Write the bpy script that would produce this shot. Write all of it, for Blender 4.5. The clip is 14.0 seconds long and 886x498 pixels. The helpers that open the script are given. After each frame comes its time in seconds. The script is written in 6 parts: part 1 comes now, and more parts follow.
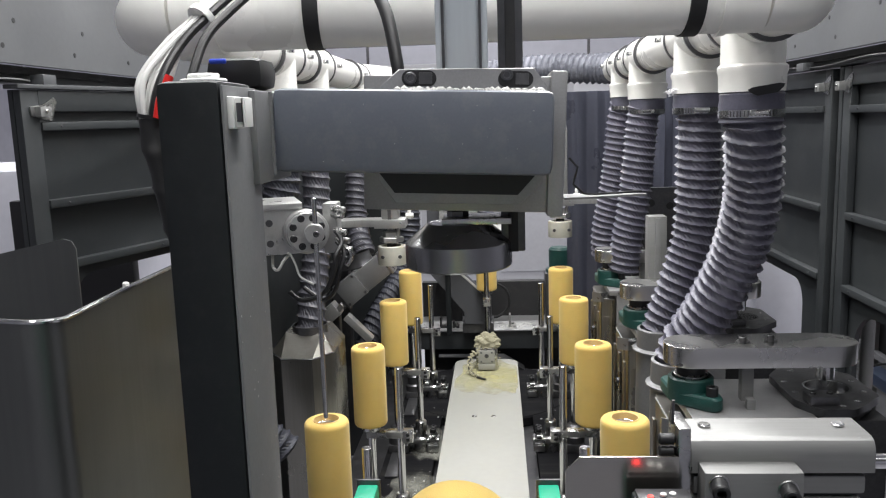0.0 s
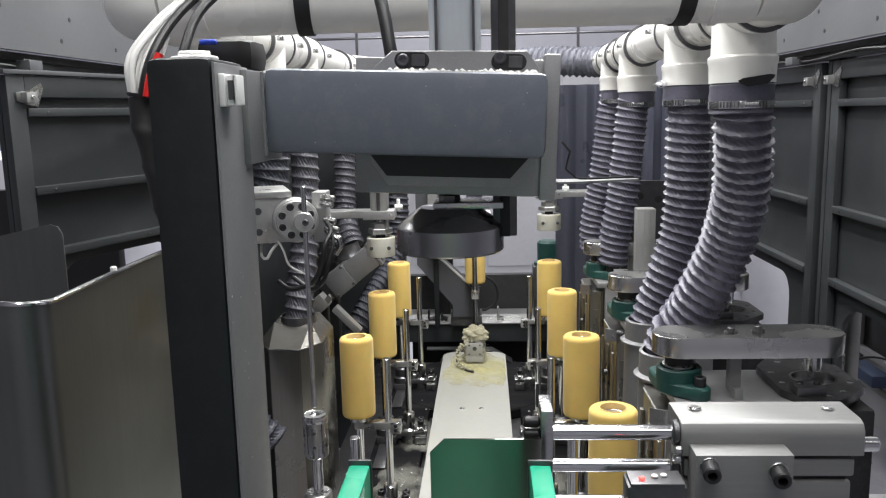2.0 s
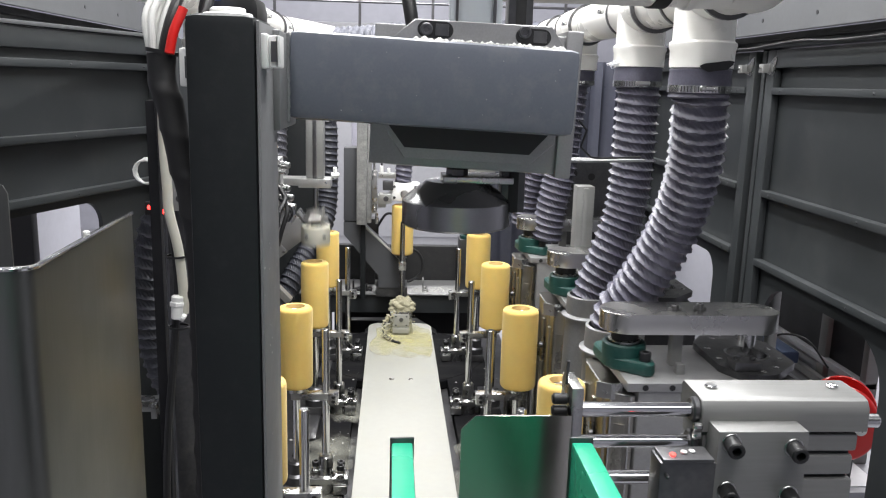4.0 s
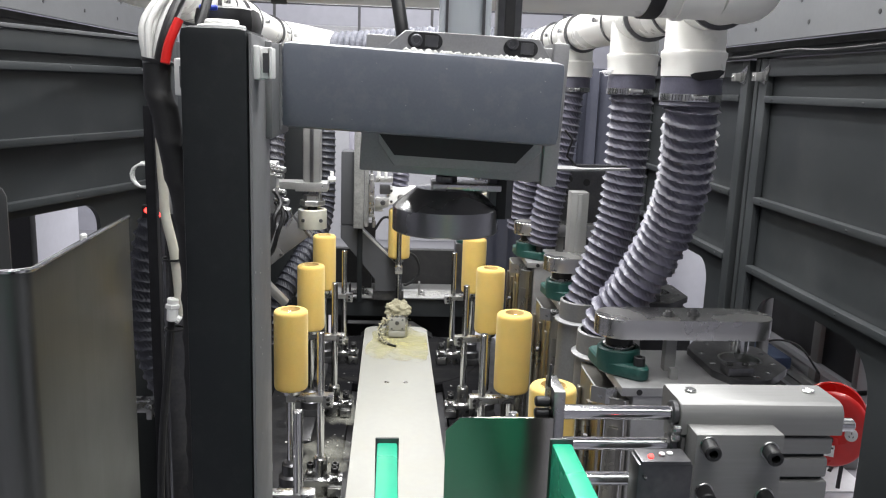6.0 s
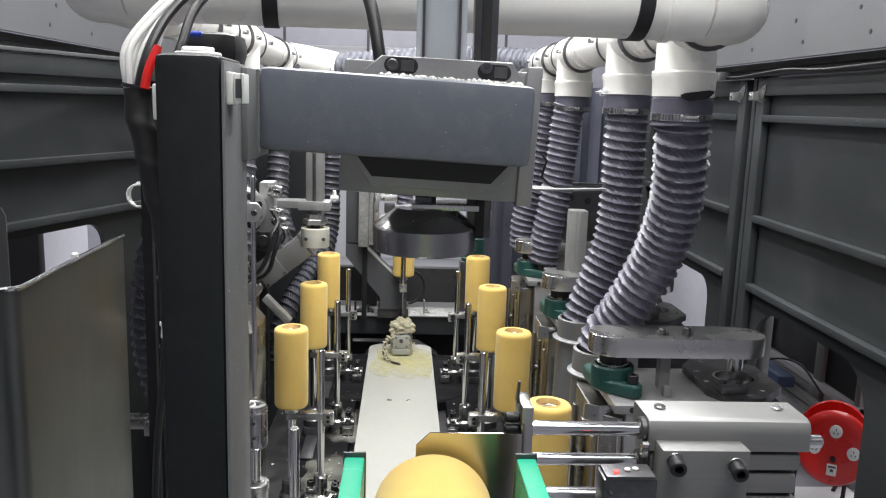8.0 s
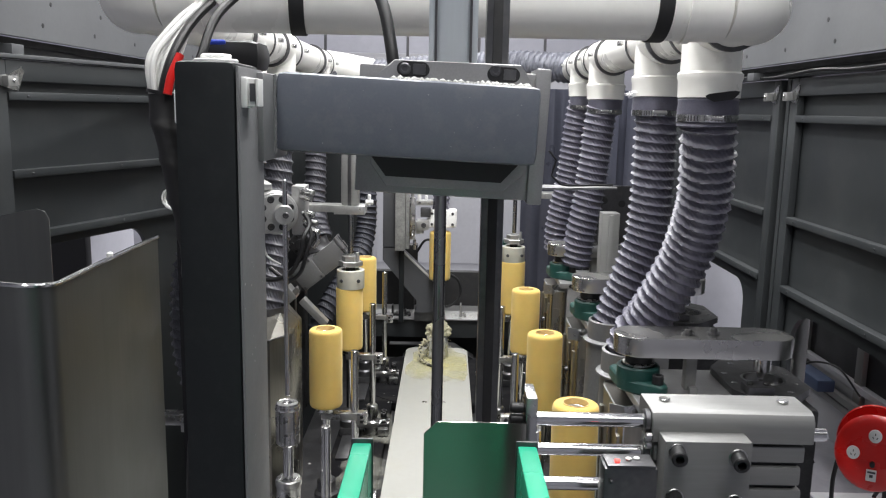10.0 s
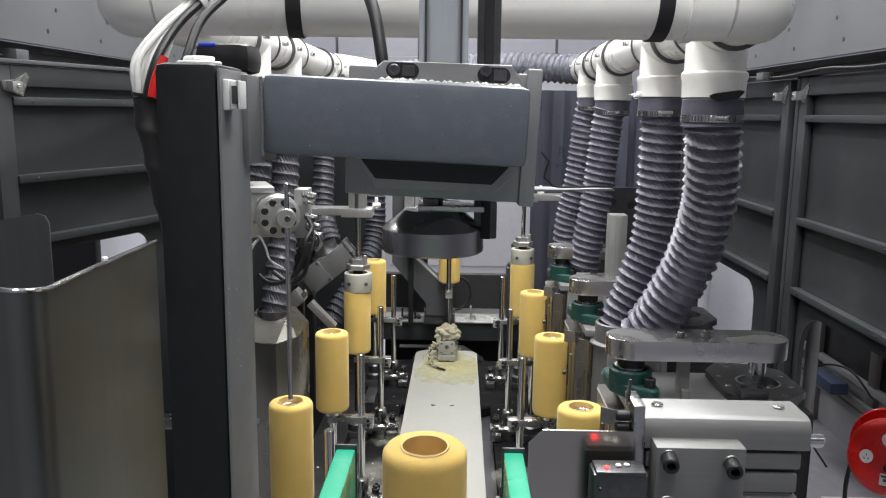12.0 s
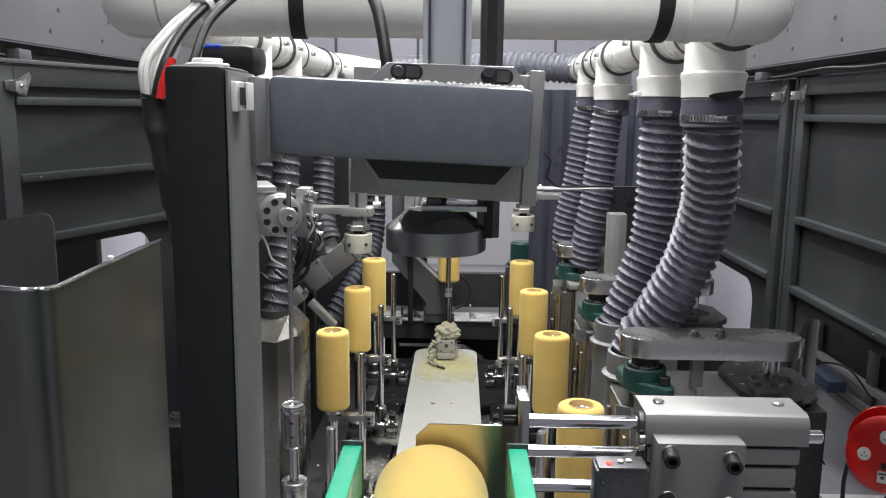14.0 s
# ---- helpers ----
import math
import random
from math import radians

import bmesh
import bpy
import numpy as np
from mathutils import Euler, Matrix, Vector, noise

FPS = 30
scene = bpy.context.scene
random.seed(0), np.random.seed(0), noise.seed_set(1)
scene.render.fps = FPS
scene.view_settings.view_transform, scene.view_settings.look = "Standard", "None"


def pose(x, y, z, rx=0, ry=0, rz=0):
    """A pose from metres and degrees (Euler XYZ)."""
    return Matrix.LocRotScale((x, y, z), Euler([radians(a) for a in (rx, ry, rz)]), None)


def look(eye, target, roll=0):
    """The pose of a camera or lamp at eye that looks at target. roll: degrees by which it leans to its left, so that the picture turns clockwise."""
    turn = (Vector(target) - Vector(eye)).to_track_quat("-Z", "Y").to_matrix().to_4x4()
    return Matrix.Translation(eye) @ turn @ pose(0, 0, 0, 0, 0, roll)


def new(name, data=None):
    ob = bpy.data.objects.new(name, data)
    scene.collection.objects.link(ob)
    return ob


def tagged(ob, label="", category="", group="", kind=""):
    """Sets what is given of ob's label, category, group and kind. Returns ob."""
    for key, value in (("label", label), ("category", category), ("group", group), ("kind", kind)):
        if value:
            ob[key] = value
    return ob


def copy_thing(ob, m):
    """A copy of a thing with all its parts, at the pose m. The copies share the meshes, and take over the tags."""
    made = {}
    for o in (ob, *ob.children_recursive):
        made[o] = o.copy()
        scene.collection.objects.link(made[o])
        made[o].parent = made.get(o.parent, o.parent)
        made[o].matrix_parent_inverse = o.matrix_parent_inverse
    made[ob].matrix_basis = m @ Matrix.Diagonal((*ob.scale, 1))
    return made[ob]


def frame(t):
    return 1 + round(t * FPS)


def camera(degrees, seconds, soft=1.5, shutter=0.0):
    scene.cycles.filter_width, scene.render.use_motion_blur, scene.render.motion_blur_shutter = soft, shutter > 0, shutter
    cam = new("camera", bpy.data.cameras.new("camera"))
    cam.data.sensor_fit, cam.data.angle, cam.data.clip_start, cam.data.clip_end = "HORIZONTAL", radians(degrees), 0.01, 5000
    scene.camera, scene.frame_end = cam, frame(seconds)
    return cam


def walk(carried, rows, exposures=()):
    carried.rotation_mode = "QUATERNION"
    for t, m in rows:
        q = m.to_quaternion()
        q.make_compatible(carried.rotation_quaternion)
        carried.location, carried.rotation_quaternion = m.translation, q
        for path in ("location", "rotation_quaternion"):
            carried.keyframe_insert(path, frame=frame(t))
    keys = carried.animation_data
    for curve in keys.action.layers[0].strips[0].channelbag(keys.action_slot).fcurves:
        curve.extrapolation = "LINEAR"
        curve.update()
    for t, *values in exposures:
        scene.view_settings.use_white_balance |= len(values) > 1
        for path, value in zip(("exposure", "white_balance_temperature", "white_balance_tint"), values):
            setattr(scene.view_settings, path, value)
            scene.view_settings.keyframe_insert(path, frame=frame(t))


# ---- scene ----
cam = camera(57.6, 14.0, soft=1.15, shutter=0.4)
PATH = [
    (0, (0.059, 0.084, 1.605), (-0.079, 2.053, 1.285), -1.8),
    (0.5, (0.058, 0.084, 1.602), (-0.061, 2.056, 1.288), -1.7),
    (1, (0.056, 0.083, 1.601), (-0.059, 2.054, 1.283), -1.6),
    (1.5, (0.054, 0.084, 1.597), (-0.058, 2.054, 1.271), -1.4),
    (2, (0.055, 0.085, 1.594), (-0.053, 2.054, 1.261), -1.3),
    (2.5, (0.032, 0.087, 1.607), (-0.065, 2.053, 1.254), -1.2),
    (3, (-0.052, 0.096, 1.596), (0.033, 2.055, 1.203), 0.4),
    (5.5, (-0.039, 0.083, 1.599), (0.103, 2.036, 1.191), 1.9),
    (6, (-0.039, 0.077, 1.602), (0.094, 2.033, 1.206), 2.0),
    (6.5, (-0.033, 0.076, 1.604), (0.091, 2.036, 1.222), 2.0),
    (7, (-0.023, 0.067, 1.609), (0.092, 2.029, 1.237), 2.0),
    (7.5, (-0.014, 0.06, 1.61), (0.095, 2.025, 1.249), 1.9),
    (8, (-0.006, 0.059, 1.607), (0.096, 2.025, 1.254), 1.8),
    (8.5, (0.003, 0.031, 1.6), (0.046, 1.999, 1.248), 1.6),
    (11, (0.033, 0.036, 1.606), (0.01, 2.007, 1.269), 0.9),
    (11.5, (0.039, 0.045, 1.602), (-0.001, 2.016, 1.263), 0.7),
    (12, (0.047, 0.042, 1.603), (0.006, 2.013, 1.267), 0.7),
    (12.5, (0.043, 0.038, 1.603), (0.005, 2.009, 1.267), 0.8),
    (13, (0.052, 0.042, 1.607), (0.014, 2.013, 1.269), 0.7),
    (13.5, (0.05, 0.039, 1.607), (0.016, 2.009, 1.265), 0.7),
    (14, (0.042, 0.032, 1.605), (0.005, 2.003, 1.266), 0.7),
]
# the clip's automatic exposure
EXPOSURES = [(0.0, -0.1), (2.0, -0.05), (2.5, -0.13), (3.0, -0.04), (5.3, 0.36), (6.0, 0.19), (7.0, 0.09), (8.0, 0.05), (9.0, -0.01), (11.0, -0.09), (14.0, -0.14)]
walk(cam, [(t, look(eye, target, roll)) for t, eye, target, roll in PATH], EXPOSURES)

# ---- light ----
world = bpy.data.worlds.new("World")
scene.world = world
world.use_nodes = True
world.node_tree.nodes["Background"].inputs[0].default_value = (0.8, 0.8, 0.85, 1)
world.node_tree.nodes["Background"].inputs[1].default_value = 0.02
scene.view_settings.exposure = 0.0


def area(name, x, y, z, sx, sy, watts, colour=(1.0, 0.995, 0.99)):
    d = bpy.data.lights.new(name, "AREA")
    d.shape, d.size, d.size_y, d.energy, d.color = "RECTANGLE", sx, sy, watts, colour
    ob = new(name, d)
    ob.location = (x, y, z)
    return ob


# overhead hall light as unseen area lamps without fixtures
area("hall_and_fill_light", 0.1, 2.2, 3.9, 0.5, 2.4, 130)
area("hall_and_fill_light", -2.4, 4.0, 3.9, 0.4, 2.4, 90)
# low fill lamp added outside the east doors, no fixture there
area("hall_and_fill_light", 2.8, 4.0, 2.95, 0.4, 2.4, 75)
area("hall_and_fill_light", 0.0, 6.4, 3.9, 2.4, 0.4, 140)
# added fill from behind the camera for the front faces
area("hall_and_fill_light", 0.3, -1.0, 3.9, 2.4, 0.5, 42)
# added fill close to the machine, brightens the pale cabinet outside
area("hall_and_fill_light", 1.65, 2.5, 2.45, 0.4, 1.6, 24)
# added strip lamps over the open enclosure, to brighten pipes and interior
area("added_bar_light", 0.27, 1.75, 2.42, 0.08, 2.9, 30)
area("added_bar_light", -0.27, 1.75, 2.42, 0.08, 2.9, 18)


# ---- materials ----
def mat(name, base, rough=0.5, metal=0.0, grain=60.0, vary=0.08, bump=0.0, stains=0.0, stain=(0.1, 0.1, 0.1), stretch=(1, 1, 1), coat=0.0, glow=0.0, stain_scale=7.0, sss=0.0, fuzz=0.0, tilt=0.0):
    m = bpy.data.materials.new(name)
    m.use_nodes = True
    nt = m.node_tree
    N, Lk = nt.nodes, nt.links
    bs = N["Principled BSDF"]
    bs.inputs["Metallic"].default_value = metal
    bs.inputs["Coat Weight"].default_value = coat
    if sss:
        bs.inputs["Subsurface Weight"].default_value = sss
        bs.inputs["Subsurface Radius"].default_value = (0.012, 0.008, 0.004)
        bs.inputs["Subsurface Scale"].default_value = 0.5
    tc = N.new("ShaderNodeTexCoord")
    mp = N.new("ShaderNodeMapping")
    mp.inputs["Scale"].default_value = stretch
    if tilt:
        turned = N.new("ShaderNodeMapping")
        turned.inputs["Rotation"].default_value = (radians(tilt), radians(tilt), 0)
        Lk.new(tc.outputs["Object"], turned.inputs["Vector"])
        Lk.new(turned.outputs[0], mp.inputs["Vector"])
    else:
        Lk.new(tc.outputs["Object"], mp.inputs["Vector"])
    n1 = N.new("ShaderNodeTexNoise")
    n1.inputs["Scale"].default_value, n1.inputs["Detail"].default_value = grain, 6
    Lk.new(mp.outputs[0], n1.inputs["Vector"])
    n2 = N.new("ShaderNodeTexNoise")
    n2.inputs["Scale"].default_value, n2.inputs["Detail"].default_value = stain_scale, 5
    Lk.new(tc.outputs["Object"], n2.inputs["Vector"])
    oi = N.new("ShaderNodeObjectInfo")
    # brightness: grain, large patches, a little per object
    a1 = N.new("ShaderNodeMath")
    a1.operation = "ADD"
    Lk.new(n1.outputs[0], a1.inputs[0])
    Lk.new(n2.outputs[0], a1.inputs[1])
    mr = N.new("ShaderNodeMapRange")
    mr.inputs["From Min"].default_value, mr.inputs["From Max"].default_value = 0.6, 1.4
    mr.inputs["To Min"].default_value, mr.inputs["To Max"].default_value = 1 - vary, 1 + vary
    Lk.new(a1.outputs[0], mr.inputs["Value"])
    a2 = N.new("ShaderNodeMath")
    a2.operation = "MULTIPLY_ADD"
    a2.inputs[1].default_value = vary * 0.6
    Lk.new(oi.outputs["Random"], a2.inputs[0])
    Lk.new(mr.outputs[0], a2.inputs[2])
    mul = N.new("ShaderNodeMix")
    mul.data_type, mul.blend_type = "RGBA", "MULTIPLY"
    mul.inputs["Factor"].default_value = 1
    mul.inputs["A"].default_value = (*base, 1)
    Lk.new(a2.outputs[0], mul.inputs["B"])
    colour = mul.outputs["Result"]
    if stains:
        n3 = N.new("ShaderNodeTexNoise")
        n3.inputs["Scale"].default_value, n3.inputs["Detail"].default_value, n3.inputs["Roughness"].default_value = stain_scale * 1.7, 8, 0.65
        Lk.new(mp.outputs[0], n3.inputs["Vector"])
        r3 = N.new("ShaderNodeMapRange")
        r3.inputs["From Min"].default_value, r3.inputs["From Max"].default_value = 0.5, 0.72
        r3.inputs["To Max"].default_value = stains
        Lk.new(n3.outputs[0], r3.inputs["Value"])
        mx = N.new("ShaderNodeMix")
        mx.data_type = "RGBA"
        Lk.new(r3.outputs[0], mx.inputs["Factor"])
        Lk.new(colour, mx.inputs["A"])
        mx.inputs["B"].default_value = (*stain, 1)
        colour = mx.outputs["Result"]
    Lk.new(colour, bs.inputs["Base Color"])
    rr = N.new("ShaderNodeMapRange")
    rr.inputs["From Min"].default_value, rr.inputs["From Max"].default_value = 0.3, 0.7
    rr.inputs["To Min"].default_value, rr.inputs["To Max"].default_value = max(0.02, rough - 0.08), min(1, rough + 0.1)
    Lk.new(n2.outputs[0], rr.inputs["Value"])
    Lk.new(rr.outputs[0], bs.inputs["Roughness"])
    if bump:
        bp = N.new("ShaderNodeBump")
        bp.inputs["Strength"].default_value, bp.inputs["Distance"].default_value = 0.6, bump
        Lk.new(n1.outputs[0], bp.inputs["Height"])
        Lk.new(bp.outputs[0], bs.inputs["Normal"])
    if fuzz:
        bs.inputs["Sheen Weight"].default_value = fuzz
        bs.inputs["Sheen Roughness"].default_value = 0.4
        bs.inputs["Sheen Tint"].default_value = (1.0, 0.9, 0.62, 1)
    if glow:
        bs.inputs["Emission Color"].default_value = (*base, 1)
        bs.inputs["Emission Strength"].default_value = glow
    return m


def patchy(m, falloff, most):
    """Thin dust: noise decides where it covers, less away from the object's middle."""
    nt = m.node_tree
    coords = nt.nodes.new("ShaderNodeTexCoord")
    far = nt.nodes.new("ShaderNodeVectorMath")
    far.operation = "LENGTH"
    nt.links.new(coords.outputs["Object"], far.inputs[0])
    patch = nt.nodes.new("ShaderNodeTexNoise")
    patch.inputs["Scale"].default_value, patch.inputs["Detail"].default_value = 14, 4
    patch.inputs["Roughness"].default_value = 0.55
    nt.links.new(coords.outputs["Object"], patch.inputs["Vector"])
    less = nt.nodes.new("ShaderNodeMath")
    less.operation = "MULTIPLY_ADD"
    less.inputs[1].default_value = -falloff
    nt.links.new(far.outputs["Value"], less.inputs[0])
    nt.links.new(patch.outputs[0], less.inputs[2])
    cover = nt.nodes.new("ShaderNodeMapRange")
    cover.inputs["From Min"].default_value, cover.inputs["From Max"].default_value, cover.inputs["To Max"].default_value = 0.0, 0.6, most
    nt.links.new(less.outputs[0], cover.inputs["Value"])
    nt.links.new(cover.outputs[0], nt.nodes["Principled BSDF"].inputs["Alpha"])
    nt.nodes["Principled BSDF"].inputs["Specular IOR Level"].default_value = 0.05
    return m


# darker than the beam's coat: the shade on the post front is in this colour
POST = mat("dark_shaded_powder_coat", (0.0095, 0.0115, 0.013), 0.55, grain=420, vary=0.12, bump=0.0001, stains=0.12, stain=(0.05, 0.05, 0.05), stain_scale=40)
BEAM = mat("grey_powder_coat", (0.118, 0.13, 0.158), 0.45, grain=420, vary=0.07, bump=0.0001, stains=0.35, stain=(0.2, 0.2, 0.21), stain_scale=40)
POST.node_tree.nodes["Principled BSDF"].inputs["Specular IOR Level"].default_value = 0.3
DOOR = mat("door_paint", (0.024, 0.027, 0.0288), 0.42, grain=300, vary=0.1, bump=0.0001, stains=0.25, stain=(0.06, 0.06, 0.06), stain_scale=5)
PANEL = mat("light_grey_panel", (0.076, 0.079, 0.083), 0.42, grain=90, vary=0.08, bump=0.0001, stains=0.3, stain=(0.065, 0.065, 0.065), stain_scale=4)
STEEL = mat("machined_steel", (0.48, 0.48, 0.475), 0.28, 1.0, grain=300, vary=0.1, bump=0.0001, stretch=(1, 12, 1), stains=0.25, stain=(0.3, 0.29, 0.27), stain_scale=34)
BLACKST = mat("blackened_steel", (0.04, 0.04, 0.042), 0.36, 0.6, grain=200, vary=0.25, bump=0.0003, stains=0.25, stain=(0.12, 0.12, 0.12), stain_scale=24)
GLOOM = mat("matt_black_paint", (0.012, 0.012, 0.014), 0.85, grain=60, vary=0.3)
GLOOM.node_tree.nodes["Principled BSDF"].inputs["Specular IOR Level"].default_value = 0.15
CHROME = mat("ground_rod", (0.62, 0.62, 0.62), 0.16, 1.0, grain=120, vary=0.1, stretch=(1, 1, 0.1))
ALU = mat("satin_aluminium", (0.25, 0.25, 0.245), 0.54, 0.6, grain=400, vary=0.08, bump=0.0001, stretch=(0.05, 1, 1), stains=0.25, stain=(0.2, 0.2, 0.19), stain_scale=14)
BARREL = mat("pale_anodised_aluminium", (0.55, 0.59, 0.62), 0.35, 0.35, grain=300, vary=0.06, stretch=(1, 1, 0.05))
ARMST = mat("brushed_arm_steel", (0.54, 0.535, 0.52), 0.26, 1.0, grain=260, vary=0.08, bump=0.0001, stretch=(12, 1, 12))
ALUB = mat("bead_blasted_aluminium", (0.32, 0.32, 0.32), 0.45, 0.7, grain=500, vary=0.1, bump=0.0001, stains=0.25, stain=(0.2, 0.2, 0.2), stain_scale=18)
SHEET = mat("stainless_sheet", (0.3, 0.29, 0.265), 0.3, 1.0, grain=200, vary=0.14, stretch=(1, 1, 0.05), stains=0.4, stain=(0.2, 0.165, 0.11), stain_scale=6)
SHIELD = mat("shield_sheet", (0.16, 0.165, 0.157), 0.38, 0.9, grain=140, vary=0.08, stretch=(1, 1, 0.04), stains=0.15, stain=(0.12, 0.12, 0.11), stain_scale=5)
BELL = mat("turned_steel", (0.3, 0.3, 0.305), 0.26, 1.0, grain=300, vary=0.12, stretch=(1, 1, 20))
DARKST = mat("dark_steel", (0.1, 0.1, 0.105), 0.36, 0.8, grain=150, vary=0.2, bump=0.0003, stains=0.3, stain=(0.22, 0.21, 0.2), stain_scale=20)
PVC = mat("white_pvc", (0.84, 0.83, 0.79), 0.3, grain=40, vary=0.04, stains=0.2, stain=(0.62, 0.6, 0.54), stain_scale=6)
NYLON = mat("white_nylon", (0.5, 0.49, 0.42), 0.45, grain=80, vary=0.06, stains=0.2, stain=(0.6, 0.55, 0.4), stain_scale=20, sss=0.1)
BOARD = mat("white_board_dusty", (0.295, 0.295, 0.27), 0.42, grain=50, vary=0.04, stains=0.3, stain=(0.32, 0.305, 0.235), stain_scale=5)
FOAM = mat("yellow_foam", (0.66, 0.46, 0.13), 0.9, grain=900, vary=0.14, bump=0.0012, sss=0.3, fuzz=0.35, stains=0.2, stain=(0.64, 0.5, 0.21), stain_scale=14)
DUST = mat("foam_dust", (0.34, 0.32, 0.225), 0.95, grain=300, vary=0.25, bump=0.003)
FILM = patchy(mat("yellow_dust_film", (0.46, 0.43, 0.22), 0.9, grain=120, vary=0.15, bump=0.0006), 1.7, 0.55)
GREYFILM = patchy(mat("grey_dust_film", (0.24, 0.24, 0.21), 0.95, grain=200, vary=0.2, bump=0.002), 5.5, 0.7)
DUSTG = mat("grey_dust", (0.42, 0.42, 0.4), 0.95, grain=300, vary=0.15, bump=0.002)
GREEN = mat("green_plastic_guide", (0.03, 0.42, 0.25), 0.25, grain=50, vary=0.06, coat=0.3)
CAST = mat("green_cast_iron", (0.008, 0.05, 0.042), 0.42, grain=260, vary=0.15, bump=0.0008, stains=0.15, stain=(0.12, 0.16, 0.15), stain_scale=25)
BLACK = mat("black_plastic", (0.011, 0.011, 0.012), 0.45, grain=200, vary=0.2, bump=0.0002)
RUBBER = mat("black_rubber", (0.010, 0.010, 0.011), 0.65, grain=160, vary=0.25, bump=0.0004, stains=0.25, stain=(0.05, 0.047, 0.04), stain_scale=16)
DECK = mat("ribbed_black_deck", (0.006, 0.006, 0.007), 0.8, grain=220, vary=0.4, bump=0.002, stretch=(0.03, 1, 1), stains=0.3, stain=(0.06, 0.058, 0.05), stain_scale=12)
DECK.node_tree.nodes["Principled BSDF"].inputs["Specular IOR Level"].default_value = 0.08
GREENBED = mat("green_belt", (0.009, 0.08, 0.05), 0.45, grain=120, vary=0.12, stains=0.2, stain=(0.03, 0.16, 0.1), stain_scale=9)
PLATE = mat("polished_stop_plate", (0.5, 0.48, 0.44), 0.2, 1.0, grain=200, vary=0.06, stretch=(0.05, 1, 1))
HOSE = mat("hose_fabric", (0.086, 0.084, 0.112), 0.34, grain=260, vary=0.18, bump=0.0008, stains=0.35, stain=(0.15, 0.149, 0.185), stain_scale=26)
HOSED = mat("dark_hose_fabric", (0.055, 0.055, 0.066), 0.38, grain=150, vary=0.3, bump=0.002, stains=0.3, stain=(0.1, 0.1, 0.115), stain_scale=26)
# hose fabric darkened: the shadow behind the post is put into its colour
HOSESHADE = mat("dark_shaded_hose_fabric", (0.03, 0.032, 0.042), 0.5, grain=150, vary=0.3, bump=0.002, stains=0.3, stain=(0.05, 0.05, 0.065), stain_scale=26)
# worn grey, raised so that it also carries the light on the post's side
WORNLIT = mat("worn_and_lit_grey_paint", (0.15, 0.152, 0.156), 0.45, grain=300, vary=0.1, bump=0.0002, stains=0.4, stain=(0.16, 0.16, 0.16), stain_scale=24)
LALU = mat("bright_machined_aluminium", (0.46, 0.46, 0.45), 0.34, 0.75, grain=400, vary=0.12, bump=0.0002, stains=0.4, stain=(0.25, 0.25, 0.24), stain_scale=24)
CABG = mat("grey_cabinet_paint", (0.36, 0.36, 0.38), 0.5, grain=30, vary=0.06)
PALE = mat("pale_blue_white_paint", (0.62, 0.62, 0.68), 0.5, grain=30, vary=0.05)
HOODM = mat("dull_hood_sheet", (0.29, 0.28, 0.25), 0.27, 0.95, grain=200, vary=0.12, stretch=(1, 1, 0.05), stains=0.35, stain=(0.12, 0.105, 0.08), stain_scale=6)
HEADM = mat("worn_grey_casting", (0.2, 0.202, 0.205), 0.42, 0.5, grain=200, vary=0.15, bump=0.0004, stains=0.35, stain=(0.2, 0.2, 0.2), stain_scale=14)
CHUTEM = mat("charcoal_chute_paint", (0.058, 0.06, 0.066), 0.45, grain=260, vary=0.1, bump=0.0002, stains=0.3, stain=(0.08, 0.08, 0.08), stain_scale=16)
DUSTYST = mat("dust_caked_steel", (0.2, 0.2, 0.195), 0.8, 0.2, grain=160, vary=0.35, bump=0.002, stains=0.6, stain=(0.34, 0.34, 0.32), stain_scale=20)
DUCT = mat("grey_duct_fabric", (0.12, 0.125, 0.15), 0.45, grain=110, vary=0.2, bump=0.004, stains=0.3, stain=(0.4, 0.4, 0.44), stain_scale=14)
RED = mat("red_plastic", (0.62, 0.015, 0.012), 0.3, grain=60, vary=0.05, coat=0.2)
WHITEP = mat("white_plastic", (0.78, 0.78, 0.76), 0.35, grain=60, vary=0.04)
CABLE = mat("grey_cable_sheath", (0.6, 0.6, 0.58), 0.45, grain=80, vary=0.06)
BLUE = mat("blue_plastic", (0.02, 0.06, 0.5), 0.35)
FLOOR = mat("painted_concrete", (0.3, 0.3, 0.33), 0.45, grain=25, vary=0.14, bump=0.0006, stains=0.3, stain=(0.18, 0.18, 0.19), stain_scale=2)
HALL = mat("hall_wall_paint", (0.4, 0.4, 0.45), 0.7, grain=10, vary=0.08, stains=0.2, stain=(0.22, 0.22, 0.26), stain_scale=1.2)
LILAC = mat("pale_cabinet_paint", (0.46, 0.45, 0.53), 0.5, grain=30, vary=0.05)
CURT = mat("curtain_vinyl", (0.06, 0.063, 0.085), 0.35, grain=60, vary=0.12, bump=0.0003)
LED = mat("red_led", (1.0, 0.03, 0.025), 0.3, glow=7.0)
BOXBLUE = mat("pale_blue_card", (0.05, 0.075, 0.14), 0.5)
PAPER = mat("white_paper", (0.72, 0.72, 0.74), 0.8)


